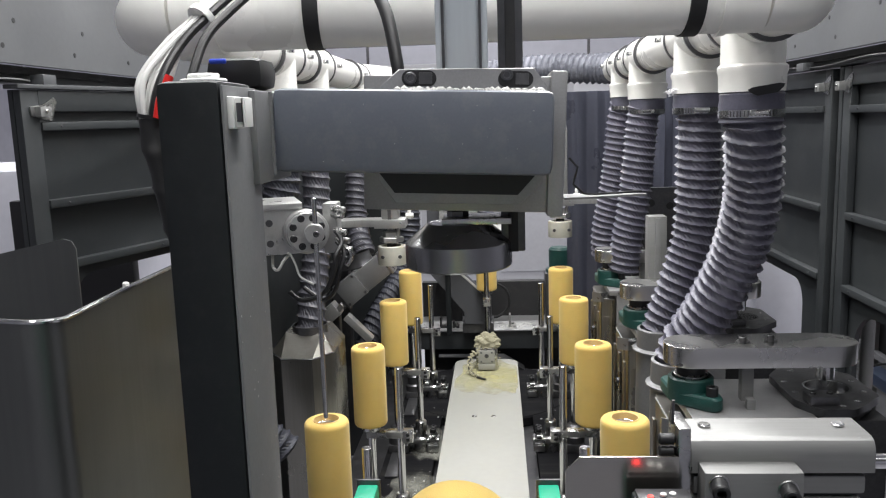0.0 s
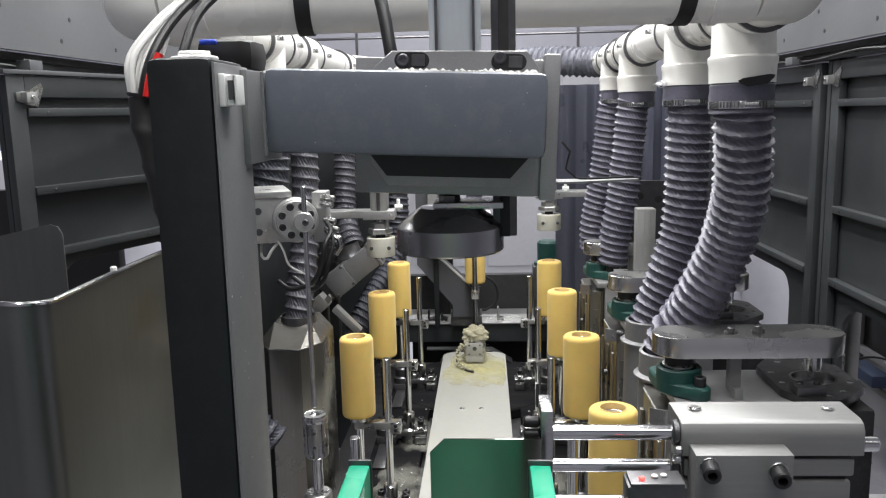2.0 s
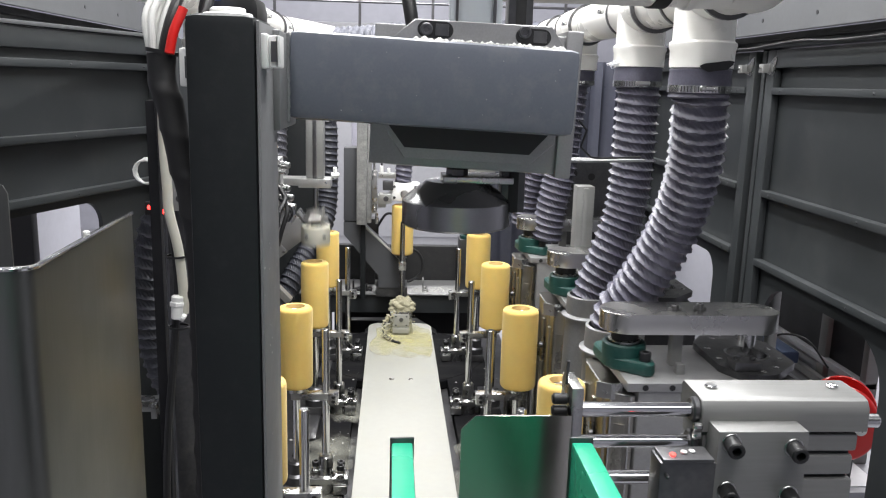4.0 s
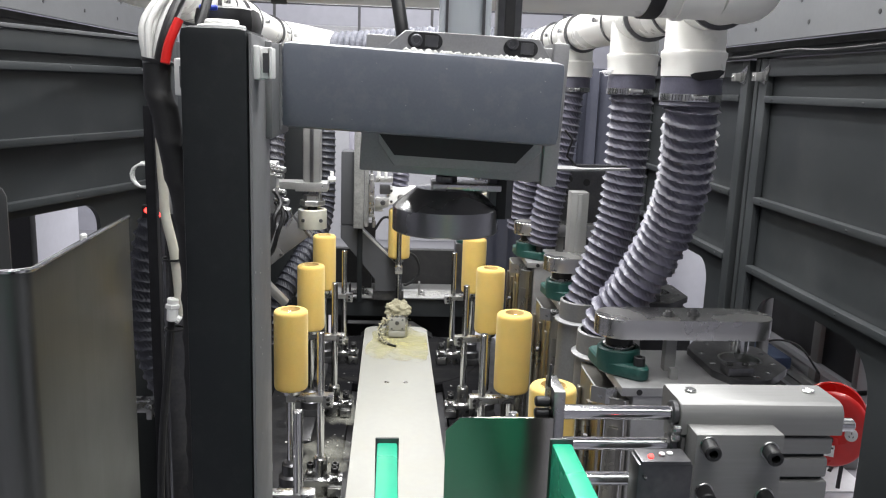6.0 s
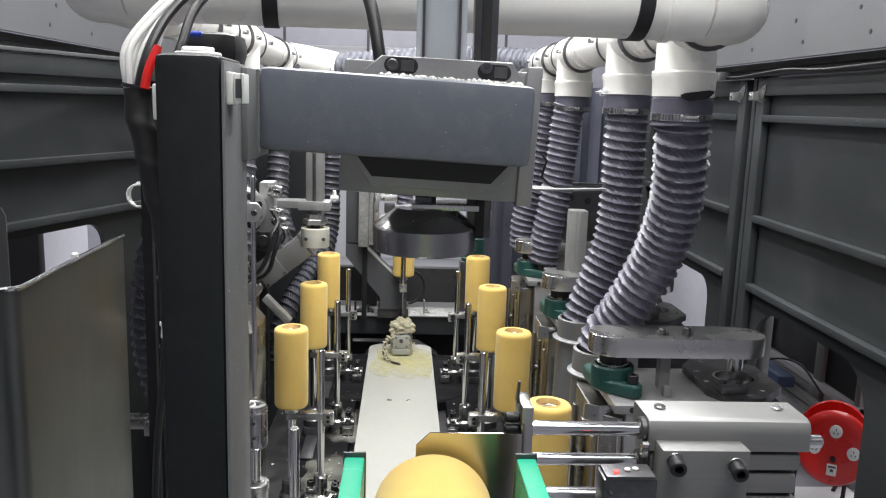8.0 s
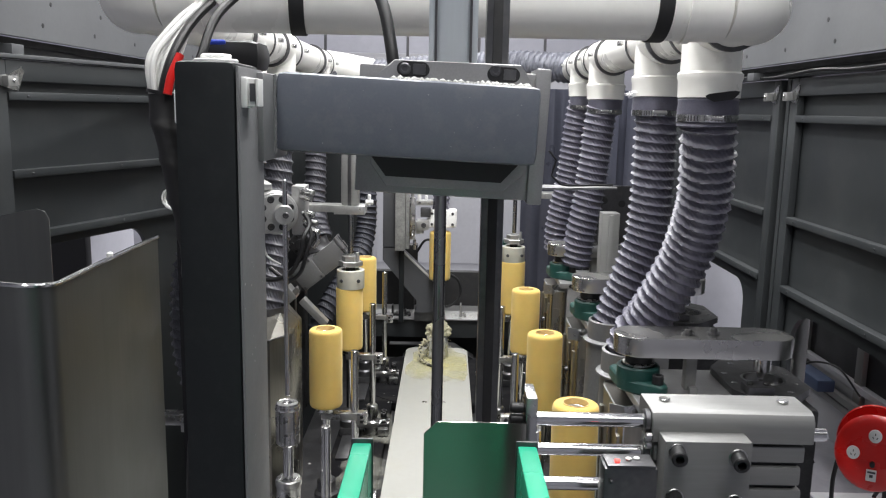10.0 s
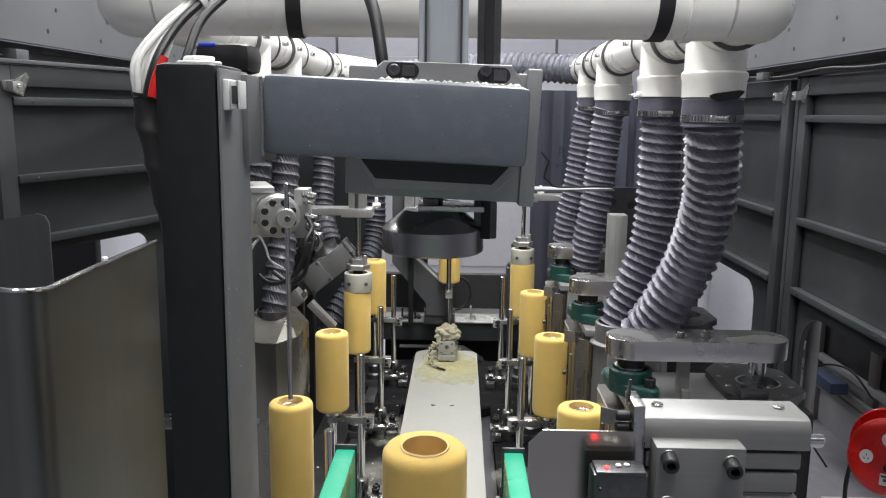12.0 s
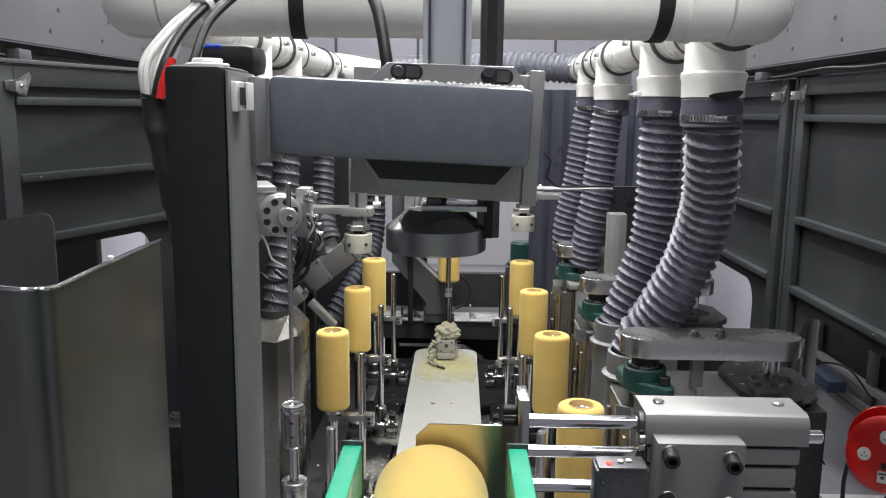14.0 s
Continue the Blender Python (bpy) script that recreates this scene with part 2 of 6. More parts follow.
# ---- mesh helpers ----
class Geo:
    """Collects faces of several simple solids for one mesh."""

    def __init__(self):
        self.v, self.f = [], []

    def add(self, verts, faces, m=None):
        n = len(self.v)
        self.v += [tuple(m @ Vector(p)) if m is not None else tuple(p) for p in verts]
        self.f += [tuple(i + n for i in f) for f in faces]
        return self

    def box(self, x0, x1, y0, y1, z0, z1, bevel=0.0015, m=None):
        bm = bmesh.new()
        bmesh.ops.create_cube(bm, size=1)
        for v in bm.verts:
            v.co = (x0 + (v.co.x + 0.5) * (x1 - x0), y0 + (v.co.y + 0.5) * (y1 - y0), z0 + (v.co.z + 0.5) * (z1 - z0))
        if bevel:
            b = min(bevel, 0.45 * min(abs(x1 - x0), abs(y1 - y0), abs(z1 - z0)))
            bmesh.ops.bevel(bm, geom=bm.edges[:], offset=b, segments=2, profile=0.6, affect="EDGES")
        bm.verts.index_update()
        self.add([v.co[:] for v in bm.verts], [[v.index for v in f.verts] for f in bm.faces], m)
        bm.free()
        return self

    def lathe(self, profile, m=None, n=32):
        """profile: (radius, height) pairs round the z axis; closed where the radius is 0."""
        verts, faces, rings = [], [], []
        for r, z in profile:
            if r < 1e-6:
                rings.append([len(verts)])
                verts.append((0, 0, z))
            else:
                rings.append([len(verts) + i for i in range(n)])
                verts += [(r * math.cos(2 * math.pi * i / n), r * math.sin(2 * math.pi * i / n), z) for i in range(n)]
        for a, b in zip(rings, rings[1:]):
            for i in range(n):
                j = (i + 1) % n
                if len(a) == 1 and len(b) > 1:
                    faces.append((a[0], b[j], b[i]))
                elif len(b) == 1 and len(a) > 1:
                    faces.append((a[i], a[j], b[0]))
                elif len(a) > 1:
                    faces.append((a[i], a[j], b[j], b[i]))
        return self.add(verts, faces, m)

    def rod(self, a, b, r, n=20, chamfer=0.0015):
        a, b = Vector(a), Vector(b)
        h = (b - a).length
        c = min(chamfer, r * 0.4, h * 0.3)
        m = Matrix.Translation(a) @ (b - a).to_track_quat("Z", "Y").to_matrix().to_4x4()
        return self.lathe([(0, 0), (r - c, 0), (r, c), (r, h - c), (r - c, h), (0, h)], m, n)

    def prism(self, outline, h, m=None, bevel=0.0):
        """A flat outline (x, y) raised from 0 to h."""
        n = len(outline)
        verts, faces = [], []
        cx, cy = sum(p[0] for p in outline) / n, sum(p[1] for p in outline) / n
        levels = [(0, bevel), (bevel, 0), (h - bevel, 0), (h, bevel)] if bevel else [(0, 0), (h, 0)]
        for z, inset in levels:
            for x, y in outline:
                d = math.hypot(x - cx, y - cy) or 1
                verts.append((x - (x - cx) / d * inset, y - (y - cy) / d * inset, z))
        k = len(levels)
        for l in range(k - 1):
            for i in range(n):
                j = (i + 1) % n
                faces.append((l * n + i, l * n + j, l * n + n + j, l * n + n + i))
        faces.append(tuple(range(n - 1, -1, -1)))
        faces.append(tuple((k - 1) * n + i for i in range(n)))
        return self.add(verts, faces, m)

    def holed_plate(self, outline, cx, cy, r, z0, z1, n=64):
        """A flat plate with a round hole; the outline is convex round the hole's middle."""
        outer = []
        for k in range(n):
            a = 2 * math.pi * k / n
            dx, dy = math.cos(a), math.sin(a)
            best = None
            for (ax, ay), (bx, by) in zip(outline, outline[1:] + outline[:1]):
                ex, ey = bx - ax, by - ay
                den = dx * ey - dy * ex
                if abs(den) < 1e-9:
                    continue
                t = ((ax - cx) * ey - (ay - cy) * ex) / den
                u = ((ax - cx) * dy - (ay - cy) * dx) / den
                if t > 0 and -1e-6 <= u <= 1 + 1e-6 and (best is None or t < best):
                    best = t
            outer.append((cx + dx * best, cy + dy * best))
        inner = [(cx + r * math.cos(2 * math.pi * k / n), cy + r * math.sin(2 * math.pi * k / n)) for k in range(n)]
        verts = [(x, y, z) for z in (z0, z1) for ring in (outer, inner) for x, y in ring]
        faces = []
        for k in range(n):
            j = (k + 1) % n
            faces += [(k, j, 2 * n + j, 2 * n + k), (n + j, n + k, 3 * n + k, 3 * n + j), (2 * n + k, 2 * n + j, 3 * n + j, 3 * n + k), (j, k, n + k, n + j)]
        return self.add(verts, faces)

    def tube(self, points, r, n=12, ridge=0.0, pitch=0.02, step=None, caps=True, twist=1.0, pleat=0.0):
        """A round tube along a smooth line through the points; ridge and pitch make a spiral hose."""
        line = smooth(points, step or max(0.008, r * 0.5))
        verts, faces = [], []
        s, up = 0.0, Vector((0.13, 0.31, 0.94))
        prev = None
        for i, p in enumerate(line):
            d = (line[min(i + 1, len(line) - 1)] - line[max(i - 1, 0)]).normalized()
            if prev is None:
                u = d.cross(up).normalized()
                if u.length < 0.5:
                    u = d.cross(Vector((1, 0, 0))).normalized()
            else:
                u = (u - d * u.dot(d)).normalized()
                s += (p - prev).length
            prev = p
            w = d.cross(u)
            for k in range(n):
                a = 2 * math.pi * k / n
                rr = r
                if ridge:
                    q = (s / pitch + twist * k / n) % 1.0
                    dip = 1 - abs(2 * q - 1) ** 3.2
                    rr = r - ridge * dip
                    crease = math.sin(25 * a + 12.0 * q + 3.2 * noise.noise((s * 17, 3 * math.cos(a), 3 * math.sin(a))))
                    rr += pleat * dip * dip * (crease * abs(crease) * (0.6 + 0.8 * noise.noise((s * 8, 2 * math.cos(a) + 4, 2 * math.sin(a)))))
                    rr += 0.0008 * (r / 0.055) * noise.noise((s * 22 + 5, 2.0 * math.cos(a), 2.0 * math.sin(a)))
                verts.append(tuple(p + (u * math.cos(a) + w * math.sin(a)) * rr))
        for i in range(len(line) - 1):
            for k in range(n):
                j = (k + 1) % n
                faces.append((i * n + k, i * n + j, i * n + n + j, i * n + n + k))
        if caps:
            faces.append(tuple(range(n - 1, -1, -1)))
            faces.append(tuple((len(line) - 1) * n + k for k in range(n)))
        return self.add(verts, faces)


def smooth(points, step):
    """Points along a Catmull-Rom line through the given ones, about a step apart."""
    p = [Vector(q) for q in points]
    p = [2 * p[0] - p[1]] + p + [2 * p[-1] - p[-2]]
    out = []
    for i in range(1, len(p) - 2):
        n = max(1, int((p[i + 1] - p[i]).length / step))
        for k in range(n):
            t = k / n
            out.append(0.5 * (2 * p[i] + (p[i + 1] - p[i - 1]) * t + (2 * p[i - 1] - 5 * p[i] + 4 * p[i + 1] - p[i + 2]) * t * t + (3 * p[i] - p[i - 1] - 3 * p[i + 1] + p[i + 2]) * t ** 3))
    out.append(p[-2])
    return out


def mesh_of(name, geo, material, origin=(0, 0, 0), angle=35):
    me = bpy.data.meshes.new(name)
    o = Vector(origin)
    me.from_pydata([tuple(Vector(v) - o) for v in geo.v], [], geo.f)
    me.validate()
    me.shade_smooth()
    me.set_sharp_from_angle(angle=radians(angle))
    me.materials.append(material)
    return me


ORIGIN = {}


def thing(name, label, category, at=(0, 0, 0), group="", kind=""):
    """An empty at the thing's base; its parts are given in world metres."""
    ob = tagged(new(name), label, category, group, kind)
    ob.location = at
    ob.empty_display_size = 0.05
    ORIGIN[ob.name] = at
    return ob


def part(name, geo, material, parent, label="", angle=35):
    o = ORIGIN[parent.name]
    ob = new(name, mesh_of(name, geo, material, o, angle))
    ob.parent = parent
    ORIGIN[ob.name] = o
    if label:
        tagged(ob, label)
    return ob


def solo(name, geo, material, label, category="", group="", kind="", at=None, angle=35):
    """A thing that is one mesh."""
    at = at or (0, 0, 0)
    ob = tagged(new(name, mesh_of(name, geo, material, at, angle)), label, category, group, kind)
    ob.location = at
    ORIGIN[ob.name] = at
    return ob


def G():
    return Geo()


def socket_bolt(geo, x, y, z, axis, r=0.005, h=0.006):
    """A cap screw with a hexagon socket, its head's base at x, y, z, pointing along axis."""
    m = Matrix.Translation((x, y, z)) @ Vector(axis).to_track_quat("Z", "Y").to_matrix().to_4x4()
    geo.lathe([(r, 0), (r, h - 0.001), (r - 0.001, h), (r * 0.55, h), (r * 0.5, h * 0.45), (0, h * 0.45)], m, 14)
    return geo


def stadium(x0, x1, y0, y1, n=10):
    """A slot-shaped outline along x."""
    r = (y1 - y0) / 2
    c = (y0 + y1) / 2
    pts = [(x1 - r + r * math.cos(a), c + r * math.sin(a)) for a in [(-0.5 + i / n) * math.pi for i in range(n + 1)]]
    pts += [(x0 + r + r * math.cos(a), c + r * math.sin(a)) for a in [(0.5 + i / n) * math.pi for i in range(n + 1)]]
    return pts


XZ = Matrix(((1, 0, 0, 0), (0, 0, -1, 0), (0, 1, 0, 0), (0, 0, 0, 1)))  # outline x, y -> world x, z; raised towards -y
YZ = Matrix(((0, 0, 1, 0), (1, 0, 0, 0), (0, 1, 0, 0), (0, 0, 0, 1)))  # outline x, y -> world y, z; raised towards +x

# ---- setting ----
solo("floor", G().box(-5, 5, -3, 9, -0.1, 0, 0), FLOOR, "grey painted concrete hall floor", "floor", kind="structure")
solo("wall_north", G().box(-5, 5, 8.6, 8.8, 0, 4.2, 0), HALL, "pale blue-grey hall wall", "wall", kind="structure")
solo("wall_south", G().box(-5, 5, -3.2, -3, 0, 4.2, 0), HALL, "pale blue-grey hall wall", "wall", kind="structure")
solo("wall_west", G().box(-5.2, -5, -3, 8.8, 0, 4.2, 0), HALL, "pale blue-grey hall wall", "wall", kind="structure")
solo("wall_east", G().box(5, 5.2, -3, 8.8, 0, 4.2, 0), HALL, "pale blue-grey hall wall", "wall", kind="structure")
solo("ceiling", G().box(-5.2, 5.2, -3.2, 8.8, 4.2, 4.3, 0), HALL, "pale hall ceiling", "ceiling", kind="structure")

# ---- enclosure ----
def door_leaf(name, label, length, m, bars, z0, z1, arch=None):
    """A dark sheet door in the plane x = 0, running from y = 0 to length, its inner side towards -x."""
    d = thing(name, label, "machine door")
    ORIGIN[d.name] = (0, 0, 0)
    outline = [(0, z0), (length, z0), (length, z1), (0, z1)]
    if arch:
        a0, a1, top, r = arch
        arc = [(a0 + r - r * math.cos(t), top - r + r * math.sin(t)) for t in [i * math.pi / 16 for i in range(9)]]
        arc += [(a1 - r + r * math.sin(t), top - r + r * math.cos(t)) for t in [i * math.pi / 16 for i in range(9)]]
        outline = [(0, z0), (a0, z0)] + arc + [(a1, z0), (length, z0), (length, z1), (0, z1)]
    part("panel", G().prism(outline, 0.012, m=YZ), DOOR, d)
    e = 0.045
    for y0, y1, a, b in ((0, e, z0, z1), (length - e, length, z0, z1)):
        part("stile", G().box(-0.022, -0.002, y0, y1, a, b, 0.003), DOOR, d)
    part("rail", G().box(-0.022, -0.002, e, length - e, z1 - e, z1, 0.003), DOOR, d)
    for z in bars:
        g = G().box(-0.026, -0.002, e, length - e, z - 0.012, z + 0.006, 0.003)
        part("bar", g, DOOR, d)
        for k in range(3):
            part("screw", socket_bolt(G(), -0.026, e + 0.05 + (length - 2 * e - 0.1) * k / 2, z - 0.003, (-1, 0, 0), 0.0025, 0.002), DARKST, d)
    d.matrix_basis = m
    return d


door_leaf("door_1", "dark grey sheet-steel machine door with pressed bars", 1.0, pose(0.95, 1.2, 0), (1.15, 1.335, 1.6), 0.3, 1.70, (0.385, 0.925, 1.098, 0.11))
door_leaf("door_2", "dark grey sheet-steel machine door with pressed bars", 0.9, pose(0.95, 2.27, 0), (1.15, 1.335, 1.6), 0.3, 1.70, (0.2, 0.8, 1.1, 0.07))
door_leaf("door_3", "dark grey sheet-steel door standing open", 0.75, pose(-0.7, 2.42, 0, 0, 0, 180 - 18), (1.315, 1.452, 1.617), 0.3, 1.69, (0.262, 0.64, 1.28, 0.06))
# pale strip added to draw the lit top edge of rail and door
edge_strip = solo("door_seal", G().box(-0.03, 0.012, -0.02, 0.76, 1.692, 1.701, 0.002), PANEL, "thin strip along the open door top, pale for its lit edge", kind="structure")
edge_strip.matrix_basis = pose(-0.7, 2.42, 0, 0, 0, 180 - 18)
# post blackened and a strip added to draw the dark gap between the stiles
solo("column_post", G().box(0.945, 0.985, 2.2, 2.27, 0, 1.73, 0.004), RUBBER, "enclosure post between the doors, coloured black for the dark gap", kind="structure")
solo("door_gap_seal", G().box(0.936, 0.9445, 2.225, 2.245, 0.3, 1.70, 0.002), DOOR, "dark rounded strip added in the gap between the doors", kind="structure")
solo("column_post", G().box(0.93, 0.985, 3.17, 3.25, 0, 1.73, 0.004), DOOR, "dark grey enclosure post", kind="structure")
solo("column_post", G().box(-0.74, -0.66, 2.42, 2.5, 0, 1.71, 0.004), DOOR, "dark grey enclosure post", kind="structure")
solo("wall_left_rear", G().box(-0.735, -0.72, 2.5, 3.78, 0, 1.71, 0.002), DOOR, "dark grey rear side panel of the enclosure", kind="structure")
solo("wall_right_rear", G().box(0.955, 0.97, 3.25, 3.78, 0, 1.71, 0.002), DOOR, "dark grey rear side panel of the enclosure", kind="structure")

def roof_panel(name, side):
    g = G()
    o = [(0.0, 0.0), (0.05, 0.62), (0.062, 0.62), (0.012, 0.0)]
    m = Matrix.Translation((0.885 * side, 3.4, 1.738)) @ Matrix.Diagonal((side, 1, 1, 1)) @ XZ
    g.prism(o, 4.2, m)
    r = solo(name, g, PANEL, "light grey upper enclosure panel with small holes", "wall panel", kind="structure")
    s = G()
    for k in range(14):
        for z in (0.033, 0.085):
            x = side * (0.885 + 0.05 * z / 0.62)
            s.rod((x, -0.03 + 0.27 * k + z, 1.738 + z), (x - side * 0.001, -0.03 + 0.27 * k + z, 1.738 + z), 0.0055, 10)
    solo("panel_hole", s, BLACK, "small dark holes in the upper panel", kind="stuff")
    solo("gutter_rail", G().box(*sorted((side * 0.93, side * 0.985)), -0.6, 3.2, 1.705, 1.733, 0.002), DOOR, "dark rail under the roof sheet", kind="structure")
    solo("gutter_rail", G().box(*sorted((side * 0.915, side * 0.93)), -0.6, 3.2, 1.722, 1.738, 0.002), RUBBER, "black rubber edging under the roof sheet", kind="structure")


roof_panel("upper_panel_east", 1)
roof_panel("upper_panel_west", -1)

def door_catch(m):
    d = thing("door_catch", "bright zinc-plated door catch", "door catch", group="door catches")
    ORIGIN[d.name] = (0, 0, 0)
    part("plate", G().prism([(0, 0), (0.05, 0.012), (0.052, 0.03), (0.02, 0.034), (-0.012, 0.05), (-0.018, 0.04), (-0.006, 0.012)], 0.004, YZ), STEEL, d)
    part("block", G().box(-0.018, 0, 0.016, 0.042, 0.008, 0.03, 0.002), ALU, d)
    g = G()
    socket_bolt(g, -0.018, 0.028, 0.02, (-1, 0, 0), 0.004, 0.004)
    part("bolt", g, STEEL, d)
    d.matrix_basis = m
    return d


dc = door_catch(pose(0.925, 2.16, 1.635))
copy_thing(dc, pose(0.925, 2.29, 1.635))
copy_thing(dc, pose(-0.885, 1.765, 1.625, 0, 0, 162))

def wiring(name, pts, r, material, label):
    return solo(name, G().tube(pts, r, 8), material, label, "cable")


wiring("cable", [(0.9, 1.4, 1.715), (0.905, 1.8, 1.708), (0.9, 2.0, 1.714), (0.908, 2.3, 1.706), (0.9, 2.6, 1.716), (0.905, 3.0, 1.71)], 0.004, BLACK, "black cable along the rail under the roof")
wiring("cable", [(-0.93, 1.2, 1.715), (-0.925, 1.5, 1.705), (-0.92, 1.7, 1.712), (-0.9, 1.9, 1.70), (-0.85, 2.2, 1.705), (-0.8, 2.5, 1.70)], 0.0016, CABLE, "pale cable along the rail under the roof")
for y, s in ((2.36, 1), (1.75, -1)):
    solo("rail_bracket", G().box(*sorted((s * 0.885, s * 0.915)), y, y + 0.05, 1.70, 1.722, 0.002), PANEL, "small grey bracket on the roof rail", "bracket")

# ---- view behind the enclosure ----
def far_frame():
    d = thing("hall_pipework", "thin dark pipes and hangers before the far hall wall", "pipework", (0, 7.6, 0))
    for z in (2.28, 2.45, 2.75):
        part("pipe", G().rod((-3.2, 7.6, z), (3.2, 7.6, z), 0.012, 8), DARKST, d)
    for x in (-2.4, -1.6, -1.1, -0.35, 0.3, 0.9, 1.5, 2.3):
        part("hanger", G().box(x - 0.012, x + 0.012, 7.57, 7.59, 2.05, 4.2, 0), DARKST, d)
        part("clamp", G().box(x - 0.035, x + 0.035, 7.55, 7.6, 2.42, 2.5, 0.004), DARKST, d)
    return d


far_frame()
hc = thing("hall_cabinet", "grey cabinet row at the far wall", "cabinet", (0, 8.1, 0))
part("body", G().box(-1.4, 1.5, 7.9, 8.4, 0, 2.12, 0.02), CABG, hc)
for k in range(4):
    dr = part("door", G().box(-1.37 + 0.72 * k, -0.69 + 0.72 * k, 7.88, 7.899, 0.1, 2.08, 0.006), CABG, hc)
    part("handle", G().box(-0.76 + 0.72 * k, -0.73 + 0.72 * k, 7.86, 7.88, 1.0, 1.15, 0.004), DARKST, dr)
solo("hall_cabinet", G().box(1.6, 3.2, 6.6, 7.2, 0, 1.5, 0.02), LILAC, "pale lilac cabinet beyond the machine", "cabinet")

# flexible duct and curtain
dd = thing("exhaust_duct", "grey flexible fabric duct crossing behind the machine", "duct", (0, 3.35, 0))
part("hose", G().tube([(-0.35, 3.5, 1.74), (0.0, 3.42, 1.77), (0.25, 3.36, 1.785), (0.44, 3.27, 1.775), (0.51, 3.2, 1.77)], 0.06, 72, 0.01, 0.026, 0.003, pleat=0.004), DUCT, dd, angle=70)
part("joint", G().tube([(-0.5, 3.35, 1.77), (-0.42, 3.46, 1.765), (-0.3, 3.5, 1.745)], 0.062, 24), PVC, dd)

def curtain():
    g = G()
    pts = []
    n = 60
    for i in range(n + 1):
        x = 0.36 + 0.62 * i / n
        pts.append((x, 3.62 + 0.014 * math.sin(i * 0.9) + 0.006 * math.sin(i * 2.3 + 1)))
    verts = [(x, y, z) for z in (0.5, 1.7) for x, y in pts] + [(x, y + 0.004, z) for z in (0.5, 1.7) for x, y in pts]
    k = n + 1
    faces = [(i, i + 1, k + i + 1, k + i) for i in range(n)] + [(2 * k + i + 1, 2 * k + i, 3 * k + i, 3 * k + i + 1) for i in range(n)]
    g.add(verts, faces)
    return solo("curtain", g, CURT, "dark blue-grey vinyl strip curtain closing the back", "curtain", angle=80)


curtain()
# unseen housings made up for the two added strip lamps
for x in (-0.27, 0.27):
    lb = thing("light_bar", "slim white light bar added over the open top of the enclosure", "light bar", (x, 1.75, 2.43), group="light bars")
    part("housing", G().box(x - 0.045, x + 0.045, 0.28, 3.22, 2.425, 2.47, 0.004), WHITEP, lb)
    for y in (0.5, 3.0):
        part("hanger", G().rod((x, y, 2.47), (x, y, 4.2), 0.004, 8), STEEL, lb)
solo("back_wall", G().box(-0.75, -0.32, 3.75, 3.8, 0.0, 1.7, 0.003), DOOR, "dark grey rear enclosure panel", kind="structure")
solo("back_wall", G().box(-0.32, 0.4, 3.95, 4.0, 0.0, 0.81, 0.003), RUBBER, "dark grey rear enclosure panel", kind="structure")
solo("back_beam", G().box(-0.46, 0.46, 3.68, 3.8, 0.55, 0.638, 0.004), DOOR, "dark steel cross beam at the rear", kind="structure")
solo("back_ledge", G().box(-0.46, 0.46, 3.66, 3.93, 0.638, 0.645, 0.002), ALUB, "dusty pale ledge on the rear beam", kind="structure")
solo("side_plate", G().box(-0.235, -0.205, 3.85, 3.92, 0.98, 1.6, 0.004), LILAC, "pale upright panel edge behind the machine", kind="structure")
gm = thing("green_motor", "dark green motor behind the machine", "motor", (0.34, 3.8, 0.7))
part("housing", G().rod((0.34, 3.8, 0.9), (0.34, 3.8, 1.0), 0.05, 28, 0.01), CAST, gm)
part("flange", G().rod((0.34, 3.8, 0.885), (0.34, 3.8, 0.9), 0.065, 28), CAST, gm)
part("stand", G().box(0.27, 0.41, 3.75, 3.85, 0.64, 0.885, 0.004), DARKST, gm)

ch = thing("dust_chute", "dark grey angled dust chute above the board", "chute", (-0.1, 3.6, 0.64))
part("upper_duct", G().box(-0.255, -0.19, 3.60, 3.72, 0.99, 1.31, 0.004), CHUTEM, ch)
part("lower_duct", G().prism([(-0.255, 0.985), (-0.19, 0.985), (0.02, 0.79), (0.02, 0.69), (-0.10, 0.69), (-0.10, 0.745), (-0.255, 0.93)], 0.12, Matrix.Translation((0, 3.72, 0)) @ XZ), CHUTEM, ch)
part("dust", G().tube([(-0.18, 3.612, 0.98), (-0.08, 3.61, 0.888), (0.015, 3.61, 0.797)], 0.006, 8), DUSTG, ch)
part("foot", G().box(-0.11, 0.03, 3.61, 3.75, 0.645, 0.69, 0.003), DARKST, ch)

# ---- exhaust pipes ----
def elbow_line(cx, cy, z, side, R=0.07):
    return [(cx + side * R * math.sin(a), cy + R - R * math.cos(a), z) for a in [i * math.pi / 16 for i in range(9)]]


